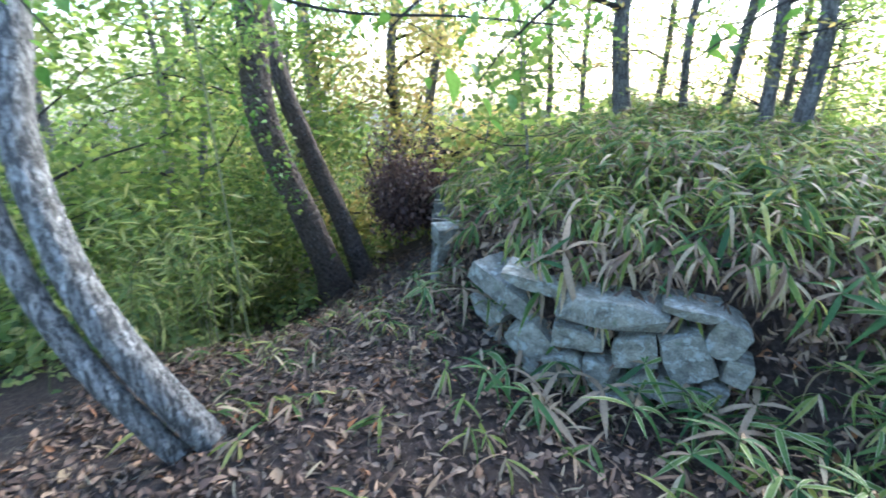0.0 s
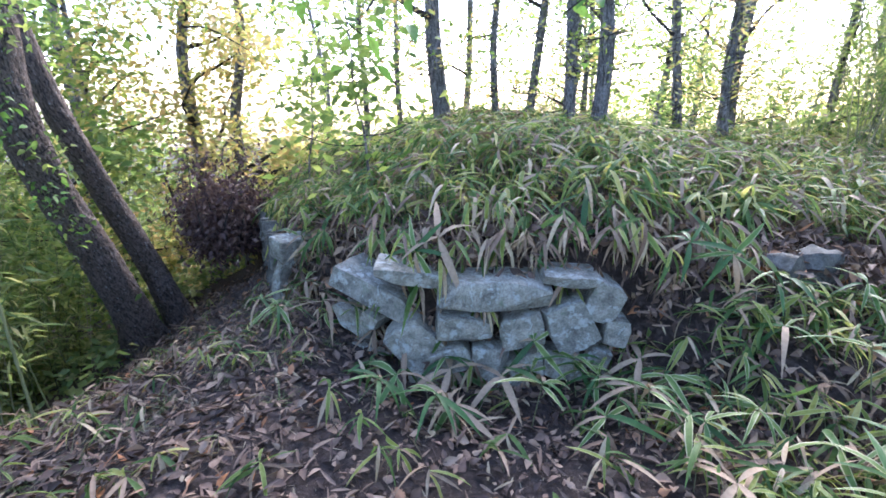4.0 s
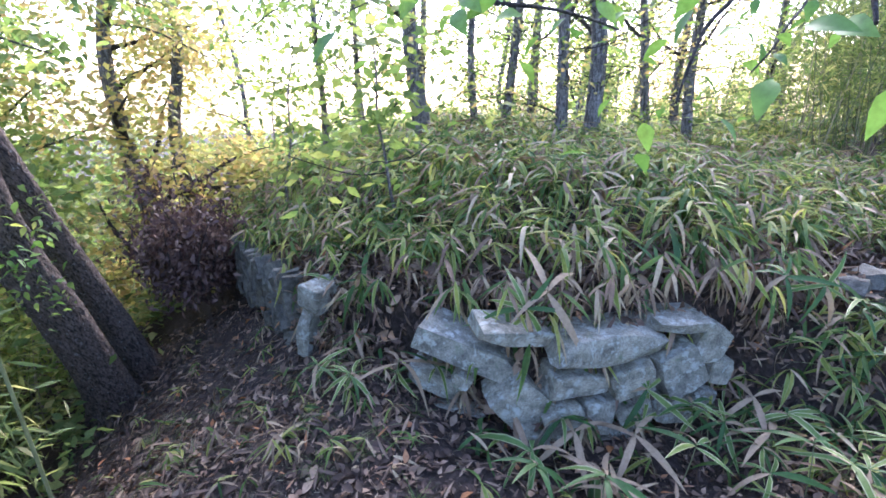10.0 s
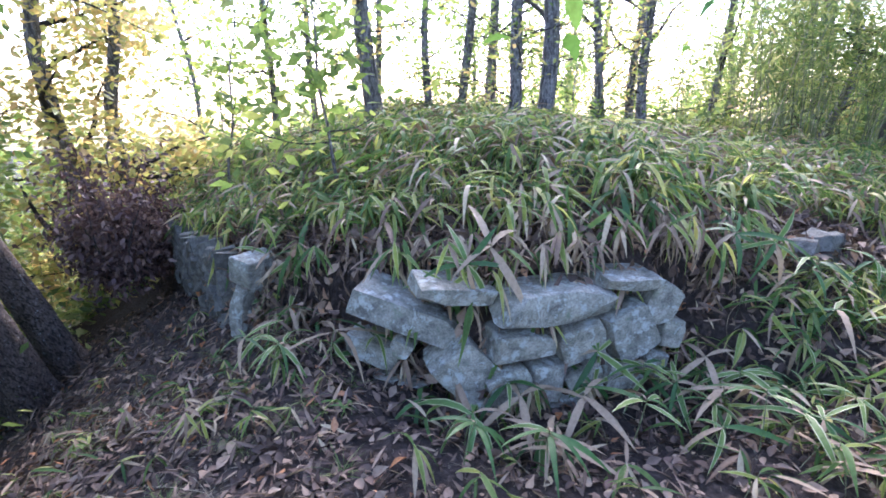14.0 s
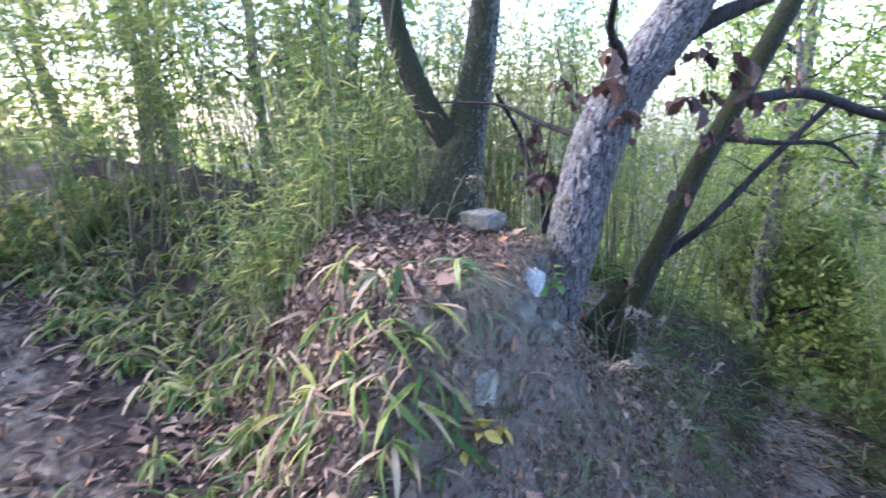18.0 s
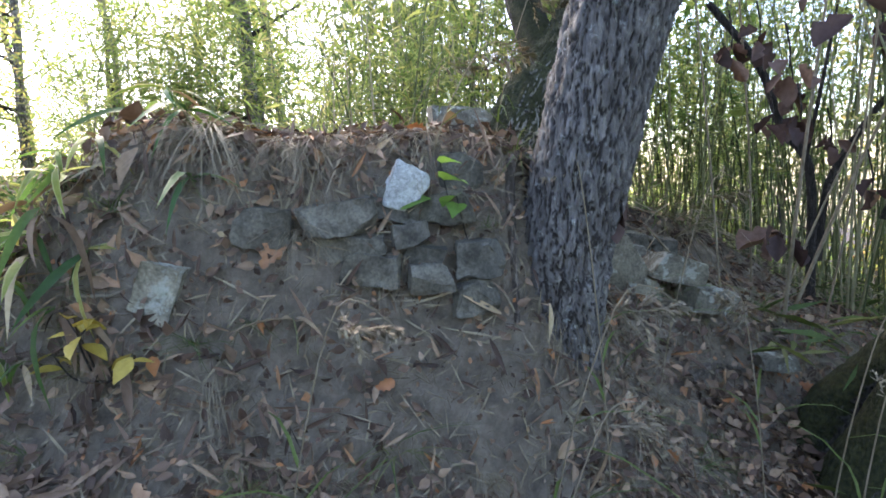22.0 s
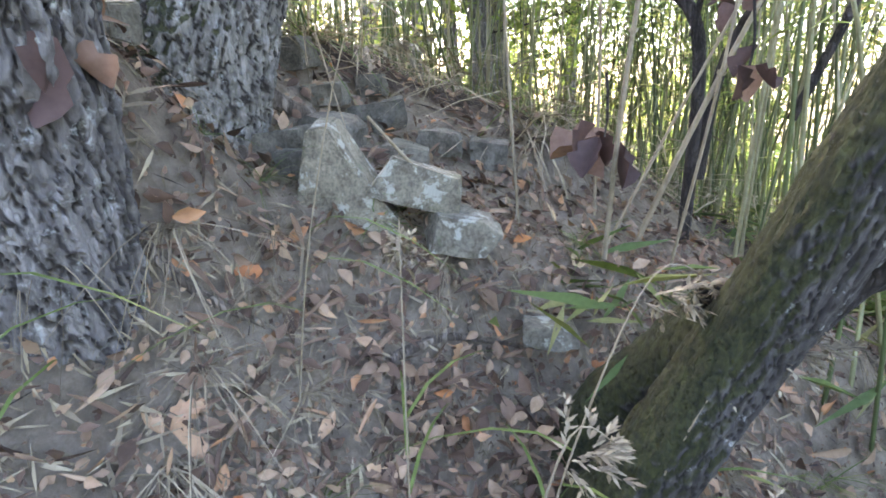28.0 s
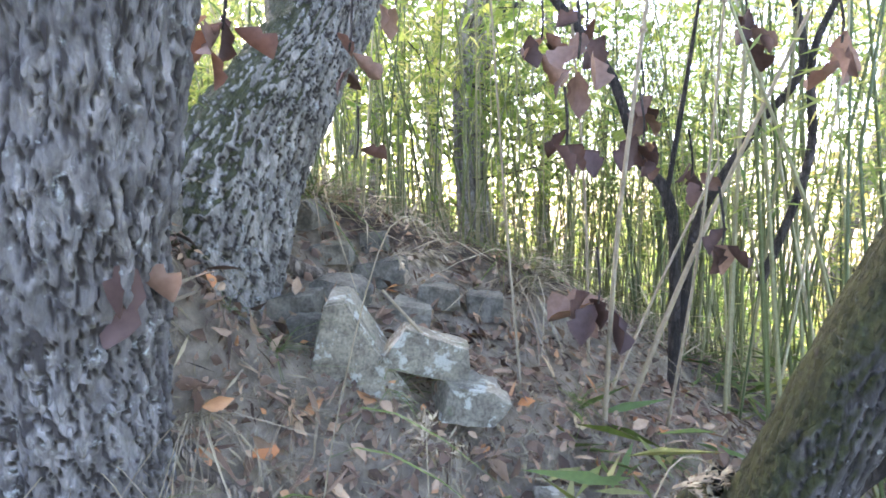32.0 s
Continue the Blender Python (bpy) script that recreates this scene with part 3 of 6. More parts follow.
# on and behind the mound
for i, (x, y, h, r, lx, n) in enumerate([
        (-0.2, 7.0, 6.5, 0.105, -0.05, 500), (0.5, 7.1, 6.5, 0.05, 0.02, 300), (0.92, 7.3, 7.0, 0.06, 0.07, 300), (1.22, 6.0, 6.0, 0.07, -0.03, 300),
        (1.5, 5.9, 6.5, 0.085, -0.06, 400), (3.0, 7.1, 6.5, 0.06, -0.12, 400), (3.45, 6.8, 6.0, 0.065, 0.01, 400), (-1.5, 8.4, 5.5, 0.05, 0.06, 400),
        (-0.9, 8.2, 5.5, 0.045, -0.04, 400), (0.1, 9.5, 6.5, 0.06, 0.03, 400), (1.9, 9.0, 7.0, 0.055, 0.0, 400), (2.4, 10.0, 7.0, 0.06, 0.02, 400),
        (4.6, 8.8, 7.0, 0.07, 0.02, 500), (5.6, 8.0, 6.5, 0.06, -0.02, 500), (6.8, 5.9, 6.5, 0.10, -0.05, 900), (7.6, 7.6, 7.0, 0.07, 0.03, 700)]):
    forest_tree(x, y, h, r, (lx, 0.0), 4 * n, YELLOW_LEAF if i % 3 == 0 else None, "yellow" if i % 3 == 0 else "green", "slender tree with thin yellowing foliage" if i % 3 == 0 else "", seed=40 + i, spread_r=0.24, base_crown=0.2, low=22, template=LEAF_S)
for i, (x, y, h, lx) in enumerate([(-0.8, 4.4, 1.7, -0.1), (-1.9, 6.2, 2.4, 0.1), (-0.6, 9.6, 3.0, 0.0), (1.0, 9.9, 3.2, 0.1), (2.3, 8.4, 2.6, 0.0), (4.0, 9.6, 3.2, 0.0), (-2.3, 9.2, 3.0, 0.0)]):
    forest_tree(x, y, h, 0.014, (lx, 0.05), 260, seed=140 + i, spread_r=0.28, base_crown=0.35, label="young sapling with pale green leaves", low=5)
for i, (x, y, h, r, lx) in enumerate([(8.0, 3.2, 6.0, 0.07, 0.0), (8.4, 3.1, 6.5, 0.06, 0.02), (6.4, 0.6, 6.0, 0.07, -0.02), (9.0, 4.6, 6.5, 0.07, 0.0), (9.5, 1.6, 6.5, 0.08, 0.0), (7.3, 1.6, 6.0, 0.06, 0.03), (7.0, 0.85, 5.0, 0.1, 0.0)]):
    forest_tree(x, y, h, r, (lx, 0), 800, seed=70 + i, spread_r=0.6, base_crown=0.2, low=12)
# leafy trees over the hollow
for i, (x, y, h, r, lx) in enumerate([(-5.6, 4.4, 5.0, 0.07, 0.03), (-6.6, 6.0, 6.0, 0.09, 0.0), (-5.2, 2.6, 4.6, 0.05, 0.04), (-7.2, 3.4, 6.0, 0.08, 0.02), (-4.9, 6.2, 4.5, 0.05, 0.0)]):
    forest_tree(x, y, h, r, (lx, 0), 2600, seed=120 + i, spread_r=0.3, base_crown=0.2, template=LEAF_M, limbs=10, length=1.6, low=46, label="leafy green tree on the slope below the hollow")
# the autumn maples beyond the wall's corner
for i, (x, y, h, r, lx) in enumerate([(-4.0, 7.9, 6.0, 0.13, -0.02), (-3.5, 8.1, 6.0, 0.10, 0.05), (-5.3, 7.4, 5.5, 0.09, 0.0)]):
    forest_tree(x, y, h, r, (lx, 0), 3600, YELLOW_LEAF, "yellow", "autumn maple with dark trunk and yellow-orange leaves", 0.12, 90 + i, spread_r=0.3, template=LEAF_M, limbs=11, length=1.6, low=24)
# further off, all round
ring = np.random.default_rng(3)
for i in range(60):
    a = ring.uniform(0, 2 * np.pi)
    d = ring.uniform(10, 19)
    x, y = 1.0 + np.cos(a) * d, 1.0 + np.sin(a) * d
    if 58 < np.degrees(a) % 360 < 112 and d < 15:
        continue
    forest_tree(x, y, ring.uniform(6, 9), ring.uniform(0.07, 0.14), (ring.normal(0, 0.04), ring.normal(0, 0.04)), 4400,
                YELLOW_LEAF if i % 6 == 0 else TREE_LEAF, "yellow" if i % 6 == 0 else "green",
                "distant tree with yellowing leaves" if i % 6 == 0 else "distant green tree of the hillside wood", 0.02, 200 + i, spread_r=0.42, template=LEAF_M, sides=6, limbs=12, low=8)


def big_trunk(tree, name, pts, radii, mat, rough, flare, seed, sides=72, rings=150, label="", cell=None):
    s = Soup()
    line = curve_pts(pts, rings)
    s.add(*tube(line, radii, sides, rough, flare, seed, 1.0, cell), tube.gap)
    child(s, name, mat, tree, label)
    return line


def limb(tree, pts, radii, mat=None, sides=8, rough=0.05, seed=0, n=24, name="branch"):
    s = Soup()
    line = curve_pts(pts, n)
    s.add(*tube(line, radii, sides, rough, 0, seed))
    child(s, name, mat or TWIG, tree)
    return line


# the twin-stemmed tree that leans out over the hollow
twin = empty("leaning_tree", (-3.56, 5.4, -2.6), "twin-stemmed tree with dark ribbed bark leaning over the hollow", "tree")
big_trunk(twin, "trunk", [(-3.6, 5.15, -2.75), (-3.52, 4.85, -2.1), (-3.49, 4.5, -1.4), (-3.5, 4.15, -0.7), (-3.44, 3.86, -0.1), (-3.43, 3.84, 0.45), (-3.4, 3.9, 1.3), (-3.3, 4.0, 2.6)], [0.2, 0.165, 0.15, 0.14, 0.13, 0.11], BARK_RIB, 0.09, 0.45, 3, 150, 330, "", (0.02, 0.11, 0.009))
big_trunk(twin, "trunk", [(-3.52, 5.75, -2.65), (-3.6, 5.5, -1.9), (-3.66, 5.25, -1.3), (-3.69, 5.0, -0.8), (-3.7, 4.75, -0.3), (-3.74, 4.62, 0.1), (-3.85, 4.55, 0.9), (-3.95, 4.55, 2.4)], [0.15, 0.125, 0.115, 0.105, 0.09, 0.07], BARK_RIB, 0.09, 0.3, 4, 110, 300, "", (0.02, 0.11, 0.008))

# the pale stem beside the start of the walk
pale = empty("pale_tree", (-1.9, 1.6, -2.2), "pale grey double stem leaning over the slope", "tree")
stem_line = [(-1.6, 1.6, -2.25), (-1.76, 1.43, -1.92), (-1.98, 1.14, -1.18), (-2.16, 1.03, -0.7), (-2.28, 1.01, -0.35), (-2.4, 1.05, 0.1), (-2.5, 1.25, 0.8), (-2.6, 1.4, 1.8)]
big_trunk(pale, "trunk", [(x + 0.05, y + 0.06, z) for x, y, z in stem_line], [0.105, 0.085, 0.078, 0.07, 0.06], BARK_PALE, 0.06, 0.3, 5, 60, 160)
big_trunk(pale, "trunk", [(x - 0.065, y - 0.07, z - 0.02) for x, y, z in stem_line], [0.075, 0.06, 0.055, 0.05, 0.04], BARK_PALE, 0.06, 0.3, 6, 48, 140)

# the furrowed oak on the bank
oak = empty("oak_tree", (3.7, -0.58, -1.4), "oak with deeply furrowed grey bark rooted in the bank", "tree")
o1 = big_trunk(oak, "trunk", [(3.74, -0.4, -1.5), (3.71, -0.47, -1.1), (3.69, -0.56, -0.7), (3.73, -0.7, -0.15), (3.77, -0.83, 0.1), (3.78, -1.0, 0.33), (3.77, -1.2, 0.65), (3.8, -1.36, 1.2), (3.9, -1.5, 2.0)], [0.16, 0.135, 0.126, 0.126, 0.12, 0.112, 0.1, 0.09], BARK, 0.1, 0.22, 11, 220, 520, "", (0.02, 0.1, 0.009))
for k, (pts, rr) in enumerate([([(3.78, -0.85, 0.1), (3.66, -0.78, 0.3), (3.4, -0.6, 0.42), (3.0, -0.5, 0.7)], [0.035, 0.022, 0.008]),
                               ([(3.78, -0.98, 0.3), (3.75, -1.35, 0.5), (3.7, -1.8, 0.62), (3.6, -2.4, 0.6)], [0.05, 0.035, 0.012]),
                               ([(3.78, -1.28, 0.9), (3.6, -1.6, 1.8), (3.4, -1.9, 2.4)], [0.07, 0.05, 0.03]),
                               ([(3.7, -0.72, -0.1), (3.95, -0.5, 0.0), (4.15, -0.3, 0.1), (4.4, 0.0, 0.12)], [0.02, 0.012, 0.005])]):
    limb(oak, pts, rr, seed=k)
# the mossy forked tree behind it
moss = empty("mossy_tree", (4.36, 0.1, -1.0), "mossy tree with a leaning forked trunk on the bank", "tree")
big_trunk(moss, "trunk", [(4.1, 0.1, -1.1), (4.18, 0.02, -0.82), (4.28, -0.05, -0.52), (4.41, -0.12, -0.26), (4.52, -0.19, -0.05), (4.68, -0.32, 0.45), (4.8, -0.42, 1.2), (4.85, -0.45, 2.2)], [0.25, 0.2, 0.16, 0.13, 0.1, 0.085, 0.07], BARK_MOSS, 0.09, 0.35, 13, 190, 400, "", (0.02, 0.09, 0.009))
big_trunk(moss, "stem", [(4.44, -0.12, -0.2), (4.56, 0.1, 0.2), (4.7, 0.25, 0.8), (4.8, 0.3, 2.2)], [0.085, 0.075, 0.065, 0.05], BARK_DARK, 0.05, 0.0, 14, 48, 90)

# the leaning tree beside the lower path
lean_tree = empty("leaning_oak", (4.28, -1.1, -1.8), "leaning tree with moss on its upper side beside the path", "tree")
l1 = big_trunk(lean_tree, "trunk", [(4.27, -1.06, -2.0), (4.35, -1.24, -1.55), (4.41, -1.37, -1.2), (4.39, -1.52, -0.8), (4.38, -1.7, -0.35), (4.34, -1.98, 0.25), (4.35, -2.3, 1.0), (4.4, -2.5, 2.3)], [0.13, 0.082, 0.07, 0.065, 0.062, 0.06, 0.055], BARK_DARK_MOSS, 0.07, 0.35, 17, 120, 400, "", (0.018, 0.07, 0.005))
big_trunk(lean_tree, "root", [(4.47, -1.34, -1.18), (4.51, -1.23, -1.33), (4.51, -1.13, -1.47), (4.46, -1.06, -1.63)], [0.075, 0.07, 0.075, 0.06], BARK_DARK_MOSS, 0.07, 0.0, 19, 60, 90, "mossy root at the foot of the trunk", (0.018, 0.05, 0.004))
for k, (pts, rr) in enumerate([([(4.33, -1.85, 0.05), (4.35, -2.35, 0.1), (4.3, -2.85, -0.05), (4.15, -3.35, -0.15), (4.05, -3.85, -0.35)], [0.04, 0.03, 0.014]),
                               ([(4.34, -1.75, -0.15), (4.3, -2.15, -0.2), (4.25, -2.5, -0.22), (4.2, -2.7, -0.38)], [0.024, 0.016, 0.006]),
                               ([(4.45, -1.4, -1.22), (4.5, -1.5, -1.06), (4.42, -1.62, -0.9), (4.34, -1.78, -0.72), (4.3, -2.1, -0.35), (4.3, -2.5, 0.02)], [0.036, 0.03, 0.018]),
                               ([(4.5, -1.3, -1.3), (4.6, -1.4, -1.2), (4.69, -1.61, -1.08), (4.85, -1.95, -0.92)], [0.022, 0.016, 0.008]),
                               ([(4.35, -2.25, 0.9), (4.25, -2.85, 1.2), (4.05, -3.6, 1.2)], [0.045, 0.028, 0.01])]):
    ln = limb(lean_tree, pts, rr, seed=k + 20)
    for q, (l2, r2) in enumerate(limbs_of(ln, rr, 3, 0.35, 0.5, 0.5, 300 + k * 7)):
        b = Soup()
        b.add(*tube(l2, [0.008, 0.004, 0.002], 4))
        child(b, "twig", TWIG, lean_tree)


# crowns for these three, mostly unseen above the path, added to shade the bank
for tree, base, seed in ((oak, (3.9, -1.5, 2.0), 501), (moss, (4.85, -0.45, 2.2), 502), (lean_tree, (4.4, -2.5, 2.3), 503)):
    r = np.random.default_rng(seed)
    tips = []
    for k in range(9):
        a = k * 0.7 + r.uniform(0, 0.5)
        b = np.array(base) + np.array([0, 0, 0.0 + 0.12 * k])
        e = b + np.array([np.cos(a), np.sin(a), r.uniform(0.5, 1.2)]) * r.uniform(1.0, 1.7)
        ln = limb(tree, [np.array(base), b, (b + e) / 2 + np.array([0, 0, 0.15]), e], [0.04, 0.03, 0.012], sides=6, seed=seed + k, n=12)
        tips += list(ln[5:])
    c = Soup()
    leaf_cloud(c, tips, (0.4, 0.4, 0.25), 2600, LEAF_M)
    child(c, "crown", TREE_LEAF, tree, "green leaves of the mostly unseen crown, added for shade", False)

# ---- bamboo thickets ----
BLADE_B = blade(0.15, 0.016, 0.35, [0.3, 1, 0.7, 0.03])
BLADE_F = diamond(0.17, 0.02, 0.3)


def thicket(name, spots, hlo, hhi, leaves, label, blade_t, group="", lean=0.12, thin=0.006, lo=0.3):
    """Many thin culms with leaves from a third of their height up."""
    n = len(spots)
    z = height(spots[:, 0], spots[:, 1])
    base = np.column_stack([spots, z - 0.03])
    h = rng.uniform(hlo, hhi, n)
    d = np.column_stack([rng.normal(0, lean, (n, 2)), np.ones(n)])
    tip = base + d * h[:, None]
    sag = np.column_stack([rng.normal(0, 0.10, (n, 2)) * h[:, None], np.zeros(n)])
    culm, leaf = Soup(), Soup()
    a = np.linspace(0, 2 * np.pi, 3, endpoint=False)
    ring_c = np.stack([np.cos(a), np.sin(a), 0 * a], -1)
    r0 = rng.uniform(0.7, 1.5, n) * thin
    rows = []
    for s in (0, 0.35, 0.7, 1.0):
        c = base + (tip - base) * s + sag * (s * s)
        rows.append(c[:, None] + ring_c[None] * (r0 * (1 - 0.75 * s))[:, None, None])
    V = np.stack(rows, 1).reshape(-1, 3)
    F = []
    for k in range(3):
        for j in range(3):
            j2 = (j + 1) % 3
            F.append((k * 3 + j, k * 3 + j2, k * 3 + 3 + j2, k * 3 + 3 + j))
    F = np.array(F)[None] + (np.arange(n) * 12)[:, None, None]
    culm.add(V, F.reshape(-1, 4))
    m = n * leaves
    k = np.repeat(np.arange(n), leaves)
    s = rng.uniform(lo, 1.0, m) ** 0.8
    c = base[k] + (tip - base)[k] * s[:, None] + sag[k] * (s * s)[:, None]
    off = rng.normal(0, 0.09, (m, 3))
    M = rolled(basis(rand_dirs(m, -0.75, 0.35)), rng.uniform(-1, 1, m)) * rng.uniform(0.6, 1.25, m)[:, None, None]
    leaf.scatter(blade_t, M, c + off)
    g = empty(name, tuple(base.mean(0)), label, "bamboo", group, "stuff")
    tagged(child(culm, "culms", CULM, g, "", False), kind="stuff")
    tagged(child(leaf, "leaves", BAMBOO_LEAF, g, "", False), kind="stuff")


def patch(n, test, box):
    """n spots in the box (x0, x1, y0, y1) where the test holds."""
    out = np.zeros((0, 2))
    while len(out) < n:
        p = np.column_stack([rng.uniform(box[0], box[1], n * 4), rng.uniform(box[2], box[3], n * 4)])
        out = np.concatenate([out, p[test(p[:, 0], p[:, 1])]])
    return out[:n]


def uvbox(u0, u1, v0, v1):
    def test(x, y):
        u, v = uv(x, y)
        return (u > u0) & (u < u1) & (v > v0) & (v < v1)
    return test


BLADE_N = diamond(0.09, 0.0105, 0.25)
thicket("bamboo_thicket", patch(420, uvbox(0.9, 4.5, -2.9, -1.12), (0, 9, -8, 1)), 1.4, 2.9, 72, "dense thicket of thin green bamboo along the path", BLADE_N, lo=0.06)
thicket("bamboo_thicket", patch(480, uvbox(4.0, 10.5, -3.4, -0.8), (0, 12, -11, 1)), 1.8, 3.2, 46, "dense green bamboo along the lower path", BLADE_F)
thicket("bamboo_thicket", patch(215, uvbox(3.3, 5.4, 1.15, 4.0), (2, 12, -8, 4)), 1.8, 4.0, 64, "thicket of thin green bamboo below the bank", BLADE_N)
thicket("bamboo_thicket", patch(170, uvbox(5.2, 11, 0.75, 4.5), (2, 14, -10, 4)), 3.0, 5.4, 60, "green bamboo beyond the leaning tree", BLADE_F)
thicket("bamboo_thicket", patch(300, uvbox(9.5, 13, -1.5, 1.5), (6, 14, -12, -3)), 2.4, 4.6, 50, "green bamboo where the path turns", BLADE_F)
thicket("bamboo_thicket", patch(240, uvbox(1.0, 4.2, 2.5, 4.2), (3, 10, -3, 6)), 1.0, 2.6, 44, "thicket of yellow-green bamboo on the bank", BLADE_N)
thicket("bamboo_thicket", patch(215, uvbox(0.4, 6.0, 4.0, 6.2), (3, 12, -4, 8)), 1.8, 4.4, 54, "tall yellow-green bamboo behind the bank", BLADE_F)
thicket("bamboo_thicket", patch(120, uvbox(-0.6, 8, 6.4, 9), (4, 14, -3, 11)), 1.4, 3.8, 56, "tall green bamboo behind the path", BLADE_F)
thicket("bamboo_thicket", patch(120, uvbox(-2.4, -0.5, 6.0, 8.5), (2, 9, 2, 12)), 1.8, 4.4, 60, "airy yellow-green bamboo beyond the climbing path", BLADE_F)
thicket("bamboo_thicket", patch(230, lambda x, y: (x > 4.2) & (y > 6.6) & (y < 11), (4, 11, 6, 11)), 1.4, 3.0, 40, "tall green bamboo at the edge of the mound", BLADE_F)
thicket("bamboo_thicket", patch(190, lambda x, y: (x < -4.1) & (x > -8.5) & (y > 1.5) & (y < 6), (-9, -4, 1, 6)), 0.9, 2.4, 46, "green bamboo in the hollow below the leaning tree", BLADE_F)
thicket("bamboo_thicket", patch(24, lambda x, y: (x < -3.0) & (x > -4.0) & (y > 1.6) & (y < 3.1), (-4, -2, 1, 4)), 0.6, 1.7, 40, "sprays of bamboo on the slope below the wall", BLADE_F)
thicket("bamboo_thicket", patch(500, lambda x, y: (x < -4.2) & (x > -11) & (y > 4.0) & (y < 11), (-11, -4, 4, 11)), 1.5, 3.5, 40, "bamboo and saplings beyond the hollow", BLADE_F)
thicket("bamboo_thicket", patch(420, lambda x, y: (y < -2.6) & (y > -8) & (x < 1.5) & (x > -8), (-8, 2, -8, -2)), 1.6, 3.2, 36, "bamboo behind the path", BLADE_F)

thicket("bamboo_thicket", patch(90, uvbox(0.6, 1.7, 2.15, 2.8), (2, 6, -1, 3)), 0.35, 0.9, 40, "low bamboo on the crest of the bank beside the path", BLADE_N)

# ---- bamboo grass ----
SASA_T = [blade(0.22, 0.026, dr, [0.25, 0.85, 1.0, 0.85, 0.5, 0.03], 0.15) for dr in (0.3, 0.6, 0.95)]


def sasa_plants(spots, stem_h, leaves=(5, 8), dry=0.12, size=1.0, hang=0.0):
    """Stems and fans of leaves; returns soups of stems, green leaves and dry leaves."""
    n = len(spots)
    base = np.column_stack([spots, height(spots[:, 0], spots[:, 1])])
    h = rng.uniform(0.6, 1.15, n) * stem_h
    lean = rng.normal(0, 0.28, (n, 2)) + np.array([-0.1, -1.0]) * hang
    tip = base + np.column_stack([lean * h[:, None], h])
    stems, green, brown = Soup(), Soup(), Soup()
    r = 0.0022
    o = np.array([(r, 0, 0), (-r * 0.5, r * 0.87, 0), (-r * 0.5, -r * 0.87, 0)])
    V = np.concatenate([base[:, None] + o[None], tip[:, None] + o[None] * 0.6], 1).reshape(-1, 3)
    F = np.array([(0, 1, 4, 3), (1, 2, 5, 4), (2, 0, 3, 5)])[None] + (np.arange(n) * 6)[:, None, None]
    stems.add(V, F.reshape(-1, 4))
    cnt = rng.integers(leaves[0], leaves[1] + 1, n)
    k = np.repeat(np.arange(n), cnt)
    m = len(k)
    D = rand_dirs(m, -0.6 - 0.3 * hang, 0.4 - 0.6 * hang)
    D[:, :2] += lean[k] * 0.8
    M = rolled(basis(D), rng.normal(0, 0.35, m)) * (rng.uniform(0.6, 1.25, m) * size)[:, None, None]
    T = tip[k] - (tip - base)[k] * rng.uniform(0, 0.35, m)[:, None]
    is_dry = rng.uniform(0, 1, m) < dry
    which = rng.integers(0, 3, m)
    for w in range(3):
        a = (which == w) & ~is_dry
        green.scatter(SASA_T[w], M[a], T[a])
        a = (which == w) & is_dry
        brown.scatter(SASA_T[w], M[a], T[a])
    return stems, green, brown


def sasa_field(label, spots, stem_h, **kw):
    s, g, b = sasa_plants(spots, stem_h, **kw)
    t = empty("bamboo_grass", (*spots.mean(0), float(height(*spots.mean(0)))), label, "bamboo grass", "", "stuff")
    tagged(child(s, "stems", CULM, t, "", False), kind="stuff")
    tagged(child(g, "leaves", SASA, t, "", False), kind="stuff")
    tagged(child(b, "dry_leaves", SASA_DRY, t, "", False), kind="stuff")


def on_mound(x, y):
    u, v = uv(x, y)
    return (y > wall_line(x) + 0.46) & (u < -0.95) & (x > -4.2)


sasa_field("dense green bamboo grass covering the mound", patch(3500, lambda x, y: on_mound(x, y) & (y < 7.5), (-3.6, 4.5, 2.6, 7.5)), 0.33, dry=0.28)
sasa_field("green bamboo grass at the back of the mound", patch(1100, lambda x, y: on_mound(x, y) & (y >= 6.5), (-5, 8, 6.5, 11)), 0.4)
sasa_field("bamboo grass on the slope beside the wall", patch(210, lambda x, y: (y > 0.9) & (y < wall_line(x)) & (x > 0.75) & (uv(x, y)[0] < -0.8), (0.7, 2.6, 0.9, 2.9)), 0.16, dry=0.22, size=0.85)
sasa_field("scattered bamboo grass at the foot of the wall", patch(62, lambda x, y: (y > 1.0) & (y < wall_line(x) - 0.12) & (x < 0.9), (-2.8, 0.9, 1.0, 3.6)), 0.15, dry=0.3, size=0.8)
sasa_field("low bamboo grass beside the climbing path", patch(420, lambda x, y: (uv(x, y)[0] > 0.2) & (uv(x, y)[0] < 1.5) & (uv(x, y)[1] > 2.3) & (uv(x, y)[1] < 6.0), (2, 7.5, -0.8, 5)), 0.13, dry=0.25, size=0.75)
sasa_field("withering bamboo grass on the slope below the hollow", patch(70, lambda x, y: (y < wall_line(x) - 0.15) & (y > 2.2), (-3.2, -0.9, 2.2, 5.8)), 0.1, dry=0.45, size=0.6)
sasa_field("few bamboo grass plants on the nose of the bank", patch(120, uvbox(-0.5, 0.45, 0.85, 2.3), (1.2, 4, -0.8, 2.5)), 0.07, dry=0.2, size=0.55)
sasa_field("low bamboo grass along the edges of the climbing path", patch(230, lambda x, y: (np.abs(uv(x, y)[0] + 0.25) > 0.33) & (np.abs(uv(x, y)[0] + 0.3) < 0.85) & (uv(x, y)[1] > 1.0) & (uv(x, y)[1] < 5.2), (0, 7, -1, 5)), 0.09, dry=0.35, size=0.8)
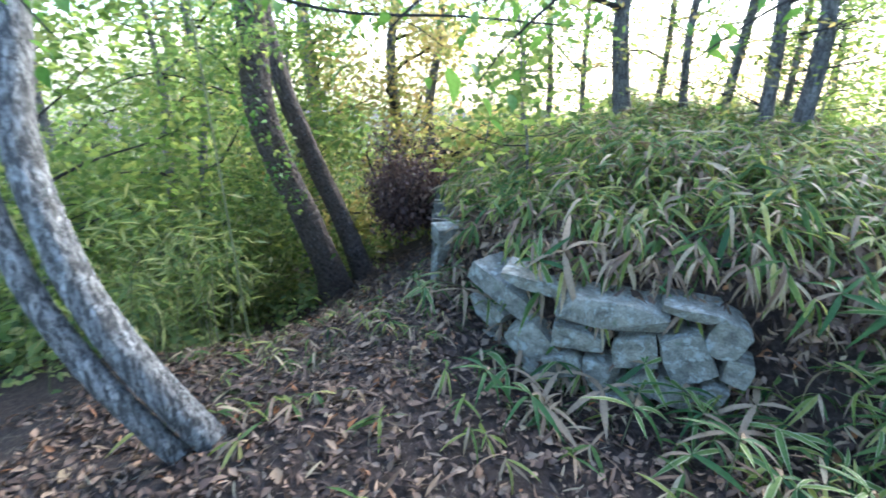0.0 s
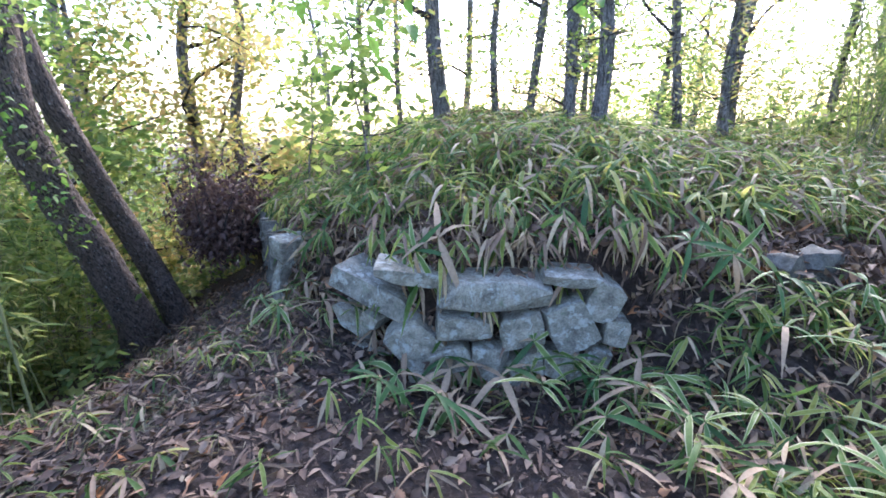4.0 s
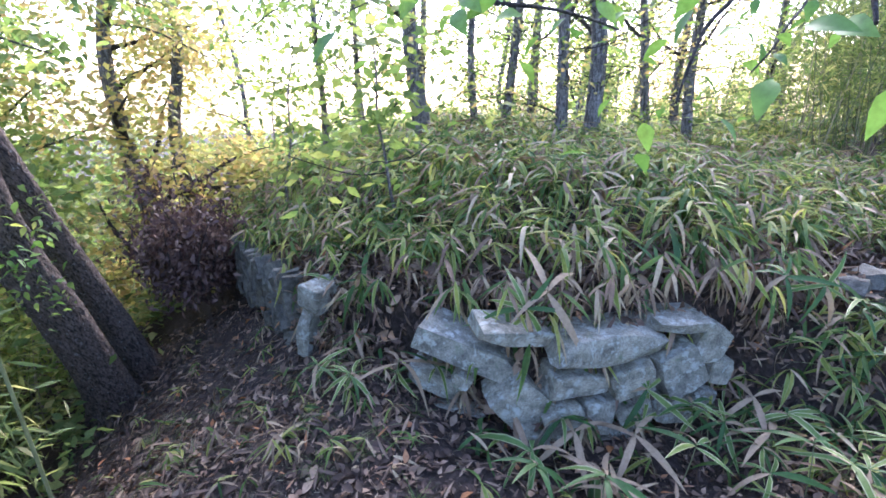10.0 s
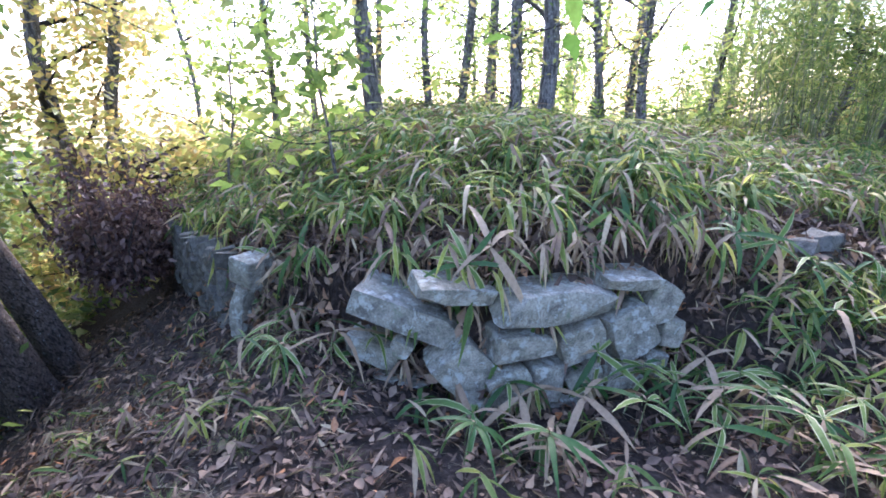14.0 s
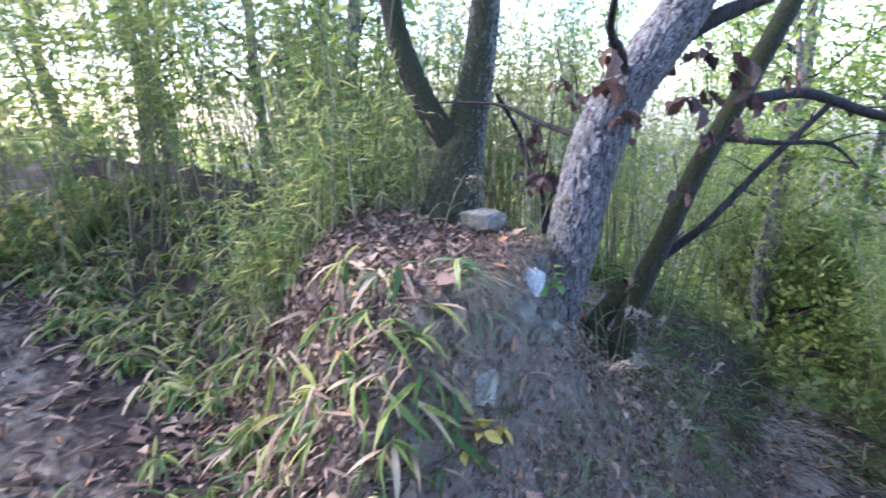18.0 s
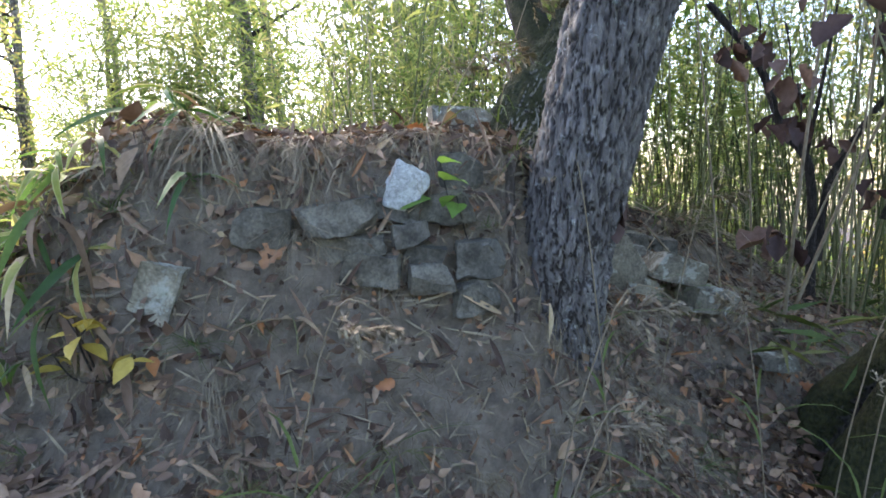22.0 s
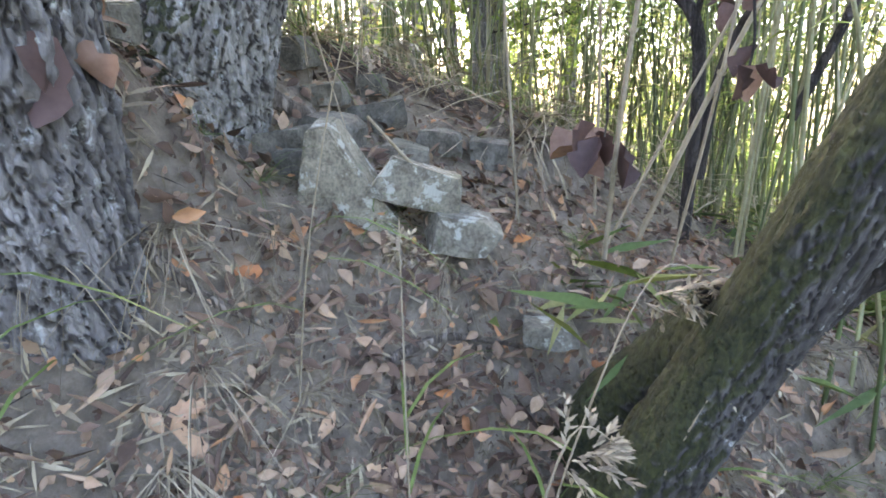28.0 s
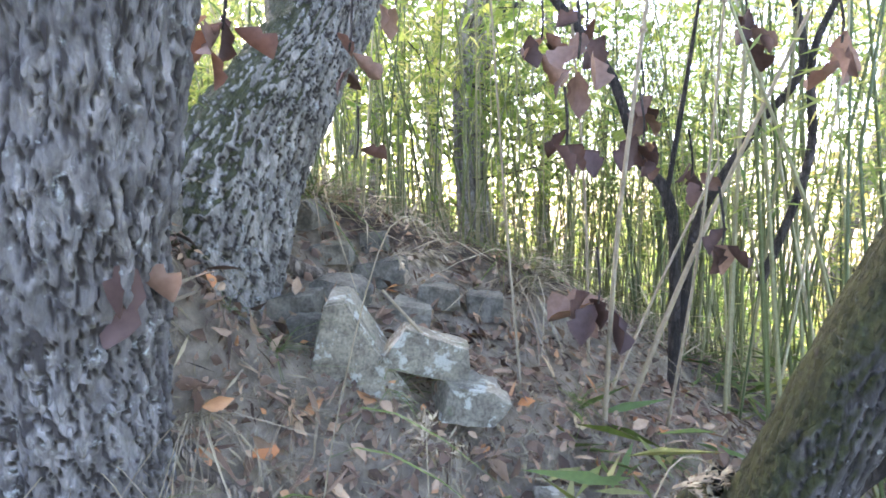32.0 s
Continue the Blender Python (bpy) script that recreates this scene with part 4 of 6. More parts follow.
sasa_field("bamboo grass closing the top of the climbing path", patch(420, uvbox(-1.2, 1.4, 5.1, 7.0), (3, 9, 1, 8)), 0.3, dry=0.15)
sasa_field("bamboo grass hanging over the edge of the wall", patch(54, lambda x, y: (y > wall_line(x) + 0.15) & (y < wall_line(x) + 0.5), (-2.7, 1.9, 2.6, 7.2)), 0.22, dry=0.3, hang=0.7, size=1.1)
sasa_field("withered bamboo grass hanging over the wall", patch(100, lambda x, y: (y > wall_line(x) + 0.1) & (y < wall_line(x) + 0.55), (-1.5, 1.7, 2.6, 4.6)), 0.16, dry=0.85, hang=0.8, size=0.85)


# ---- low undergrowth further off ----
def undergrowth(label, spots, mat, tall, per, template):
    s = Soup()
    n = len(spots)
    k = np.repeat(np.arange(n), per)
    base = np.column_stack([spots, height(spots[:, 0], spots[:, 1])])
    P = base[k] + np.column_stack([rng.normal(0, 0.16, (n * per, 2)), rng.uniform(0.02, tall, n * per) * rng.uniform(0.4, 1, n)[k]])
    M = rolled(basis(rand_dirs(n * per, -0.5, 0.7)), rng.uniform(-1, 1, n * per)) * rng.uniform(0.6, 1.4, n * per)[:, None, None]
    s.scatter(template, M, P)
    tagged(s.thing("undergrowth", mat, shade=False), label, "undergrowth", kind="stuff")


undergrowth("low green undergrowth beneath the distant trees", patch(1500, lambda x, y: (np.hypot(x - 1, y - 1) > 7) & ~((y > 7) & (y < 12) & (np.abs(x) < 3.5)), (-14, 16, -14, 16)), BAMBOO_LEAF, 0.7, 26, LEAF_L)
FAR_LEAF = diamond(0.26, 0.14, 0.25)
undergrowth("far woods round the hill", patch(1100, lambda x, y: (np.hypot(x - 1, y - 1) > 19) & (np.hypot(x - 1, y - 1) < 30) & ~((y > 8) & (np.abs(x + 1) < 0.35 * y)), (-30, 32, -30, 32)), TREE_LEAF, 5.5, 90, FAR_LEAF)
undergrowth("far woods below the lower path", patch(420, lambda x, y: (np.hypot(x - 1, y - 1) > 12) & (uv(x, y)[0] > 8), (4, 26, -26, 6)), TREE_LEAF, 4.0, 80, FAR_LEAF)
undergrowth("far low bushes below the hill", patch(260, lambda x, y: np.abs(x + 1) < 0.36 * y, (-11, 10, 17, 27)), TREE_LEAF, 2.2, 80, FAR_LEAF)
undergrowth("low green plants beyond the hollow", patch(260, lambda x, y: (x < -3.6) & (x > -9), (-9, -3, 0, 9)), BAMBOO_LEAF, 0.5, 40, LEAF_M)
undergrowth("low yellow-green shrubs behind the mound", patch(260, lambda x, y: y > 9.0, (-4, 6, 9.0, 13)), TREE_LEAF, 0.9, 40, LEAF_M)
undergrowth("low plants beside the lower path", patch(300, lambda x, y: (uv(x, y)[0] > 2.6) & (np.abs(uv(x, y)[1]) > 0.45) & (np.abs(uv(x, y)[1]) < 2.2), (2.5, 12, -10, 2)), GRASS, 0.3, 40, BLADE_F)
undergrowth("dense fine grass on top of the bank", patch(60, uvbox(0.9, 4.5, 2.3, 3.2), (2.5, 9, -4, 4)), STRAW, 0.2, 30, diamond(0.2, 0.006, 0.4))

# ---- the old stone wall ----
def broken_block(size, seed, cuts=6, rough=0.02, planes=(), uneven=0.16):
    """A block about its centre with uneven faces, corners struck off flat and worn edges; size is its width, depth and height."""
    r = np.random.default_rng(seed)
    bm = bmesh.new()
    bmesh.ops.create_cube(bm, size=2.0)
    for v in bm.verts:
        v.co = Vector([c * (1 + r.uniform(-uneven, 0.4 * uneven)) for c in v.co])
    planes = list(planes)
    for k in range(cuts):
        n = r.normal(0, 1, 3) * (np.array([1, 0.3, 1]) if k % 2 else np.array([0.8, 1.1, 0.8]))
        n /= np.linalg.norm(n)
        planes.append((*n, r.uniform(0.74, 0.98) * np.abs(n).sum() ** 0.72))
    for nx, ny, nz, d in planes:
        n = Vector((nx, ny, nz))
        res = bmesh.ops.bisect_plane(bm, geom=bm.verts[:] + bm.edges[:] + bm.faces[:], plane_co=n * d, plane_no=n, clear_outer=True)
        cut = [e for e in res["geom_cut"] if isinstance(e, bmesh.types.BMEdge)]
        if cut:
            bmesh.ops.contextual_create(bm, geom=cut)
    half = Vector(size) / 2
    for v in bm.verts:
        v.co = Vector([v.co[i] * half[i] for i in range(3)])
    bmesh.ops.remove_doubles(bm, verts=bm.verts[:], dist=0.012 * min(size))
    bmesh.ops.bevel(bm, geom=bm.edges[:], offset=0.035 * min(size), segments=2, affect="EDGES", clamp_overlap=True)
    bmesh.ops.triangulate(bm, faces=bm.faces[:])
    long = 0.22 * max(size)
    for _ in range(2):
        bmesh.ops.subdivide_edges(bm, edges=[e for e in bm.edges if e.calc_length() > long], cuts=1)
        bmesh.ops.triangulate(bm, faces=bm.faces[:])
        long *= 0.6
    bm.normal_update()
    P = np.array([v.co[:] for v in bm.verts])
    N = np.array([v.normal[:] for v in bm.verts])
    s = min(size)
    P = P + N * ((vnoise(P / s * 3 + seed, seed) * 1.0 + vnoise(P / s * 9 + seed, seed + 1) * 0.6) * rough * s)[:, None]
    for v, p in zip(bm.verts, P):
        v.co = p
    return bm


def lay_stone(parent, at, size, turn=(0, 0, 0), seed=0, mat=None, name="stone", label="", cuts=6, rough=0.03, planes=(), uneven=0.16):
    bm = broken_block(size, seed, cuts, rough, planes, uneven)
    me = bpy.data.meshes.new(name)
    bm.to_mesh(me)
    bm.free()
    me.materials.append(mat or STONE)
    me.polygons.foreach_set("use_smooth", np.ones(len(me.polygons), bool))
    me.set_sharp_from_angle(angle=radians(32))
    ob = new(name, me)
    ob.matrix_world = Matrix.Translation(at) @ Euler([radians(a) for a in turn]).to_matrix().to_4x4()
    if parent is not None:
        ob.parent = parent
        ob.matrix_parent_inverse = Matrix.Translation(-parent.location)
        if label:
            tagged(ob, label)
    return ob


wall = empty("stone_wall", (0.0, 2.62, -1.6), "ruined dry-stone wall of lichened grey blocks under bamboo grass", "stone wall", kind="structure")


def wall_stone(x, z, w, h, tilt=0.0, seed=0, depth=0.3, proud=0.0):
    y = float(wall_line(np.array(x)))
    turn_z = -45 if x < -0.95 else (-28 if x < -0.42 else 0)
    lay_stone(wall, (x, y + depth * 0.36 - proud, z), (w * 0.965, depth, h * 0.955), (0, tilt, turn_z), seed, cuts=6, rough=0.025, uneven=0.15)


for k, row in enumerate([
        (-0.60, -1.04, 0.66, 0.17, 17), (0.10, -0.94, 0.70, 0.185, -1), (-0.42, -0.86, 0.42, 0.10, 8), (0.53, -0.85, 0.34, 0.07, 3),
        (-0.09, -1.15, 0.36, 0.17, 2), (0.26, -1.17, 0.26, 0.22, -12), (0.53, -1.13, 0.27, 0.32, -28), (0.72, -0.99, 0.22, 0.26, 25),
        (0.80, -1.18, 0.18, 0.18, 10), (-0.62, -1.22, 0.13, 0.10, 30), (-0.38, -1.28, 0.30, 0.30, 50), (-0.15, -1.35, 0.24, 0.17, -20),
        (0.07, -1.36, 0.24, 0.22, 5), (0.30, -1.40, 0.24, 0.16, -25), (0.52, -1.38, 0.26, 0.16, 5), (-0.75, -1.32, 0.36, 0.16, 12),
        (-0.25, -1.50, 0.36, 0.16, 3), (0.15, -1.53, 0.34, 0.14, -4), (-0.62, -1.50, 0.34, 0.18, -3), (-1.0, -1.48, 0.4, 0.2, 4),
        (0.70, -1.34, 0.16, 0.16, 14), (-1.5, -1.08, 0.2, 0.24, 12), (-1.56, -1.4, 0.15, 0.42, 6)]):
    wall_stone(row[0], row[1] - 0.075, *row[2:], seed=500 + k, proud=0.015 * math.sin(k * 2.3))
# upright thin slabs of the stretch that recedes behind the corner
rw = np.random.default_rng(21)
for k in range(64):
    x = -1.72 - (k % 16) * 0.05 - rw.uniform(0, 0.02)
    lay_stone(wall, (x, float(wall_line(np.array(x))) - 0.02 + rw.uniform(-0.05, 0.05), -1.24 - (k // 16) * 0.15 - (k % 16) * 0.012 + rw.uniform(-0.03, 0.03)), (rw.uniform(0.06, 0.12), 0.2, rw.uniform(0.12, 0.24)), (0, rw.uniform(-28, 14), -66 + rw.uniform(-14, 14)), 560 + k, BANK_STONE, cuts=6, rough=0.05, uneven=0.4)
# the two stones higher up, where the wall turns to the path
for k, (x, y, z, w, h, t) in enumerate([(1.84, 2.82, -0.97, 0.17, 0.3, -14), (2.03, 2.88, -0.95, 0.17, 0.28, 16), (1.62, 2.8, -1.1, 0.2, 0.16, 4)]):
    lay_stone(wall, (x, y, z), (w, 0.24, h), (0, t, 20), 600 + k, BANK_STONE, cuts=9, rough=0.06, uneven=0.45)

# ---- the stones of the bank ----
old = empty("bank_stones", (3.4, -0.1, -0.9), "remains of a dry-stone wall in the eroded bank", "stone wall", kind="structure")


def bedded(x, y, z, depth, proud=0.03):
    """Centre of a stone that lies in the face of the bank at the height z, its front a little proud of the soil."""
    r = np.arange(-0.35, 0.35, 0.005)
    h = height(x + VD[0] * r, y + VD[1] * r)
    k = r[np.argmax(h > z)] + depth / 2 - proud
    return (x + VD[0] * k, y + VD[1] * k, z)


def bank_stone(x, y, z, w, h, tilt=0, seed=0, depth=0.26, mat=None, label="", turn=-57):
    lay_stone(old, (x + 0.075, y + 0.05, z), (w, depth, h), (0, tilt, turn), seed, mat or BANK_STONE, "stone", label, 9, 0.05, (), 0.4)


for k, (x, y, z, w, h, tilt) in enumerate([(3.10, -0.02, -0.735, 0.15, 0.085, 4), (3.22, -0.12, -0.722, 0.18, 0.085, -2), (3.35, -0.22, -0.71, 0.135, 0.075, 8),
                                           (3.20, -0.18, -0.787, 0.20, 0.062, 2), (3.31, -0.28, -0.778, 0.085, 0.065, -6), (3.32, -0.34, -0.822, 0.105, 0.055, 10),
                                           (3.21, -0.27, -0.855, 0.155, 0.09, 3), (3.28, -0.37, -0.878, 0.10, 0.07, -5), (3.53, -0.27, -0.62, 0.11, 0.10, 4),
                                           (3.44, -0.33, -0.72, 0.13, 0.09, -8), (3.44, -0.41, -0.83, 0.12, 0.10, 5), (3.36, -0.45, -0.95, 0.14, 0.09, 0)]):
    lay_stone(old, bedded(x, y, z, 0.24, 0.05 + 0.015 * math.sin(k * 2.1)), (w * 1.1, 0.24, h * 1.08), (6 * math.sin(k * 2.7), tilt, -44 + 9 * math.sin(k * 1.9)), 640 + k, BANK_STONE, "stone", "", 9, 0.09, (), 0.3)
for at, size, turn, lab, mt, sd in [
        ((3.74, -0.14, -0.46), (0.21, 0.17, 0.10), (4, 6, -44), "flat-topped grey boulder on the crest of the bank", BOULDER, 660),
        (bedded(3.39, -0.2, -0.662, 0.1, 0.06), (0.095, 0.1, 0.12), (0, 28, -40), "white lichened stone lying in the bank", WHITE_STONE, 661),
        (bedded(2.85, 0.06, -0.862, 0.12, 0.05), (0.115, 0.12, 0.14), (0, 30, -40), "lichened stone standing in the bank", STONE, 662),
        ((4.34, -0.46, -1.04), (0.30, 0.17, 0.40), (6, 0, -50), "upright grey boulder in the eroded slope", BOULDER, 663),
        ((4.45, -0.62, -1.02), (0.24, 0.16, 0.12), (0, 14, -50), "grey boulder with lichen in the eroded slope", BOULDER, 664),
        ((4.48, -0.73, -1.13), (0.19, 0.16, 0.12), (0, 10, -50), "pale spotted boulder in the eroded slope", BOULDER, 665),
        ((4.53, -0.96, -1.35), (0.15, 0.1, 0.06), (0, 5, -50), "small flat stone beside the mossy trunk", BOULDER, 666),
        ((4.35, -0.18, -0.93), (0.2, 0.16, 0.09), (0, -10, -50), "flat stone under the roots", BANK_STONE, 667)]:
    ob = lay_stone(None, at, size, turn, sd, mt, "boulder", "", 4 if sd == 663 else 8, 0.04, [(0.76, 0, 0.65, 0.5), (-0.958, 0, 0.287, 0.67)] if sd == 663 else (), 0.2 if sd == 663 else 0.4)
    tagged(ob, lab, "boulder", "boulders of the bank")

# smaller stones left in the upper part of the bank
for k, (x, y, w, h) in enumerate([(4.32, -0.3, 0.12, 0.09), (4.5, -0.22, 0.16, 0.1), (4.62, -0.05, 0.14, 0.1), (4.75, -0.15, 0.2, 0.12), (4.9, -0.3, 0.16, 0.1), (4.68, -0.35, 0.18, 0.08), (4.6, 0.12, 0.16, 0.12), (4.85, -0.02, 0.12, 0.09), (5.05, -0.4, 0.18, 0.12), (3.92, -0.25, 0.14, 0.1)]):
    bank_stone(x - 0.075, y - 0.05, float(height(np.array(x), np.array(y))) + h * 0.25, w, h, 12 * math.sin(k * 1.7), 680 + k, 0.14)

# ---- fallen leaves ----
BROAD = blade(0.085, 0.045, 0.12, [0.12, 0.8, 1.0, 0.55, 0.04], 0.3, 0.15)
BROAD_B = blade(0.07, 0.04, -0.15, [0.1, 0.9, 0.8, 0.3, 0.04], -0.25, 0.4)
STRIP = blade(0.13, 0.017, 0.1, [0.3, 0.9, 1.0, 0.6, 0.05], 0.35, 0.3)
BIT = diamond(0.035, 0.02, 0.2)


def litter(label, spots, mat, shares, lift=0.012, tilt=0.35, size=1.0):
    s = Soup()
    n = len(spots)
    N = ground_normal(spots[:, 0], spots[:, 1])
    P = np.column_stack([spots, height(spots[:, 0], spots[:, 1])]) + N * (lift * rng.uniform(0.2, 2.2, n))[:, None]
    D = rng.normal(0, 1, (n, 3))
    D = D - N * (D * N).sum(1, keepdims=True)
    D = D / np.linalg.norm(D, axis=1, keepdims=True) + N * rng.normal(0.05, tilt, n)[:, None]
    U = N + rng.normal(0, tilt, (n, 3))
    M = basis(D, U / np.linalg.norm(U, axis=1, keepdims=True)) * (rng.uniform(0.6, 1.3, n) * size)[:, None, None]
    edge = np.cumsum([0] + shares)
    r = rng.uniform(0, edge[-1], n)
    for k, t in enumerate((BROAD, BROAD_B, STRIP, BIT)):
        a = (r >= edge[k]) & (r < edge[k + 1])
        s.scatter(t, M[a], P[a])
    ob = s.thing("leaf_litter", mat, shade=False)
    tagged(ob, label, "leaf litter", kind="stuff")


front = patch(15000, lambda x, y: (y < wall_line(x) + 0.05) & (uv(x, y)[0] < -0.5), (-3.2, 2.6, -0.8, 3.9))
litter("brown fallen leaves at the foot of the wall", front, LITTER, [0.4, 0.35, 0.25, 0.4], 0.014, 0.45, 0.8)
band = patch(6500, lambda x, y: (y > wall_line(x) + 0.05) & (y < wall_line(x) + 0.75), (-2.0, 2.6, 2.5, 6.0))
litter("withered leaves along the top of the wall", band, LITTER, [0.5, 0.35, 0.5, 0.1], 0.06, 0.7, 0.95)
litter("dark leaf mould on the slope below the leaning tree", patch(5200, lambda x, y: (y < wall_line(x)) & (x < -1.0), (-3.8, -1.0, 1.2, 6.4)), LITTER, [0.3, 0.35, 0.6, 0.5], 0.014, 0.45, 0.8)
litter("fallen leaves on the nose of the bank", patch(4200, uvbox(-0.5, 1.2, 0.6, 2.4), (1.2, 5, -1, 3)), LITTER, [0.4, 0.4, 0.4, 0.7], 0.012, 0.4, 0.5)
litter("withered leaves under the bamboo grass", patch(2600, lambda x, y: on_mound(x, y), (-3, 4, 3, 7)), LITTER, [0.4, 0.3, 0.3, 0.1], 0.03, 0.5)
litter("fallen leaves on the eroded bank", patch(6200, uvbox(0.1, 4.6, 0.3, 2.6), (1.5, 8, -5, 3)), LITTER, [0.3, 0.25, 0.3, 0.9], 0.008, size=0.62)
litter("fallen leaves on the crest of the bank", patch(2000, uvbox(0.5, 3.2, 1.3, 2.4), (2, 8, -3, 3)), LITTER, [0.5, 0.4, 0.2, 0.3], 0.02, 0.5, 0.55)
litter("brown leaves gathered on the slope below the oaks", patch(3200, uvbox(1.6, 4.2, 0.0, 1.25), (2, 7, -4, 2)), LITTER, [0.5, 0.4, 0.3, 0.7], 0.014, 0.5, 0.48)
litter("curled leaves caught on the bank", patch(2600, uvbox(0.0, 1.9, 0.3, 1.5), (1.5, 6, -3, 2)), LITTER, [0.4, 0.4, 0.5, 0.6], 0.016, 0.6, 0.45)
litter("crumbs of leaf and bark on the slope", patch(5000, uvbox(0.3, 4.0, -0.1, 1.5), (1.5, 7, -4, 2)), LITTER, [0.02, 0.02, 0.3, 1.0], 0.006, 0.3, 0.55)
litter("trodden leaves on the path", patch(3600, uvbox(-1.6, 7.5, -0.9, 0.4), (-0.5, 9, -7, 3)), LITTER, [0.4, 0.3, 0.4, 0.5], 0.008, 0.2)
litter("trodden leaves on the climbing path", patch(3000, uvbox(-1.1, 0.6, 0.2, 6.5), (1, 7.5, -1, 6)), LITTER, [0.4, 0.3, 0.5, 0.4], 0.01, 0.25)
litter("pale dry blades on the slope beside the wall", patch(650, lambda x, y: (x > 0.8) & (y > 1.0) & (uv(x, y)[0] < -0.4), (0.8, 3.2, 1.0, 3.6)), SASA_DRY, [0.1, 0.1, 1.0, 0.1], 0.03, 0.4)
litter("pale dry blades at the wall and on the bank", np.concatenate([patch(260, lambda x, y: y < wall_line(x), (-2.6, 1.2, 0.4, 3.5)), patch(90, uvbox(0.6, 3.5, 0.2, 2.2), (1.5, 6, -3, 2))]), SASA_DRY, [0.2, 0.2, 1.0, 0.3], 0.02, 0.35)

# larger single leaves
OAK_T = [blade(0.12, 0.075, d, [0.08, 0.5, 0.38, 0.85, 0.6, 1.0, 0.7, 0.8, 0.15], f, c) for d, f, c in ((0.15, 0.3, 0.2), (-0.2, -0.2, 0.5), (0.3, 0.5, 0.1))]
LANCE = blade(0.11, 0.04, 0.15, [0.1, 0.7, 1.0, 0.8, 0.4, 0.03], 0.35, 0.2)
leaf_meshes = []
for t in OAK_T + [LANCE]:
    s = Soup()
    s.add(*t)
    me = s.mesh("fallen_leaf")
    me.materials.append(OAK_LEAF)
    leaf_meshes.append(me)


def fallen_leaf(x, y, k, size=1.0):
    ob = new("fallen_leaf", leaf_meshes[k])
    n = Vector(ground_normal(np.array([x]), np.array([y]))[0])
    q = n.to_track_quat("Z", "Y").to_matrix().to_4x4()
    ob.matrix_world = Matrix.Translation(drop(x, y, 0.018)) @ q @ pose(0, 0, 0, rng.uniform(-14, 14), rng.uniform(-14, 14), rng.uniform(0, 360)) @ Matrix.Scale(size, 4)
    return tagged(ob, "curled orange-brown oak leaf on the ground" if k < 3 else "narrow tan leaf on the ground", "fallen leaf", "single fallen leaves")


for p in np.concatenate([patch(70, uvbox(0.2, 3.2, 0.25, 1.6), (1.5, 6, -3, 2)), patch(60, uvbox(1.7, 3.0, 0.3, 1.4), (3, 5.5, -3, 1)), patch(34, lambda x, y: y < wall_line(x), (-2.4, 2.0, 0.6, 3.2)), patch(30, uvbox(-1.2, 5, -0.4, 0.3), (0, 7, -5, 2))]):
    fallen_leaf(p[0], p[1], int(rng.integers(0, 4)), rng.uniform(0.42, 0.72))

# ---- single bamboo grass plants ----
def sasa_plant(seed, h, n, dry):
    r = np.random.default_rng(seed)
    t = empty("bamboo_grass_plant", (0, 0, 0), "bamboo grass plant with pale-edged green leaves" if not dry else "withered bamboo grass plant with tan leaves", "bamboo grass", "single bamboo grass plants")
    s = Soup()
    top = np.array([r.normal(0, 0.04), r.normal(0, 0.04), h])
    s.add(*tube(curve_pts([(0, 0, -0.02), top * 0.5 + np.array([0.01, 0, 0]), top], 6), [0.003, 0.002], 5))
    child(s, "stem", CULM, t)
    a0 = r.uniform(0, 6)
    for i in range(n):
        a = a0 + i * 2 * np.pi / n + r.normal(0, 0.25)
        D = np.array([[np.cos(a), np.sin(a), r.uniform(-0.25, 0.6)]])
        M = rolled(basis(D), r.normal(0, 0.3, 1)) * r.uniform(0.75, 1.3)
        lf = Soup()
        lf.scatter(SASA_T[r.integers(0, 3)], M, (top * (1 - 0.12 * r.uniform(0, 1)))[None])
        child(lf, "leaf", SASA_DRY if dry or r.uniform() < 0.12 else SASA_ONE, t)
    return t


SASA_ONE = leaf_material("single_bamboo_grass_leaf", [(0.0, (0.03, 0.075, 0.018)), (0.5, (0.055, 0.12, 0.026)), (1.0, (0.13, 0.18, 0.035))], (0.42, 0.40, 0.22), by_object=True)
protos = [sasa_plant(800 + k, (0.12, 0.2, 0.16, 0.26, 0.1, 0.15)[k], (6, 7, 5, 6, 7, 4)[k], k == 5) for k in range(6)]
spots = np.concatenate([
    patch(30, lambda x, y: (y < wall_line(x) - 0.08) & (y > wall_line(x) - 0.75), (-2.0, 0.95, 1.6, 3.9)),
    patch(34, lambda x, y: (x > 0.85) & (uv(x, y)[0] < -0.75) & (y < 2.7), (0.8, 2.4, 1.1, 2.7)),
    patch(24, lambda x, y: (y > wall_line(x) + 0.08) & (y < wall_line(x) + 0.42), (-1.7, 1.9, 2.6, 4.8)),
    patch(4, uvbox(0.5, 1.2, 1.0, 1.2), (1.8, 4, -1.2, 1))])
for i, p in enumerate(spots):
    m = Matrix.Translation(drop(p[0], p[1])) @ pose(0, 0, 0, rng.uniform(20, 65) if 64 <= i < 88 else rng.uniform(-10, 10), rng.uniform(-10, 10)) @ pose(0, 0, 0, 0, 0, rng.uniform(0, 360)) @ Matrix.Scale(rng.uniform(0.8, 1.25) if i < len(spots) - 4 else 0.55, 4)
    if i < 6:
        protos[i].matrix_world = m
    else:
        copy_thing(protos[int(rng.integers(0, 6))], m)

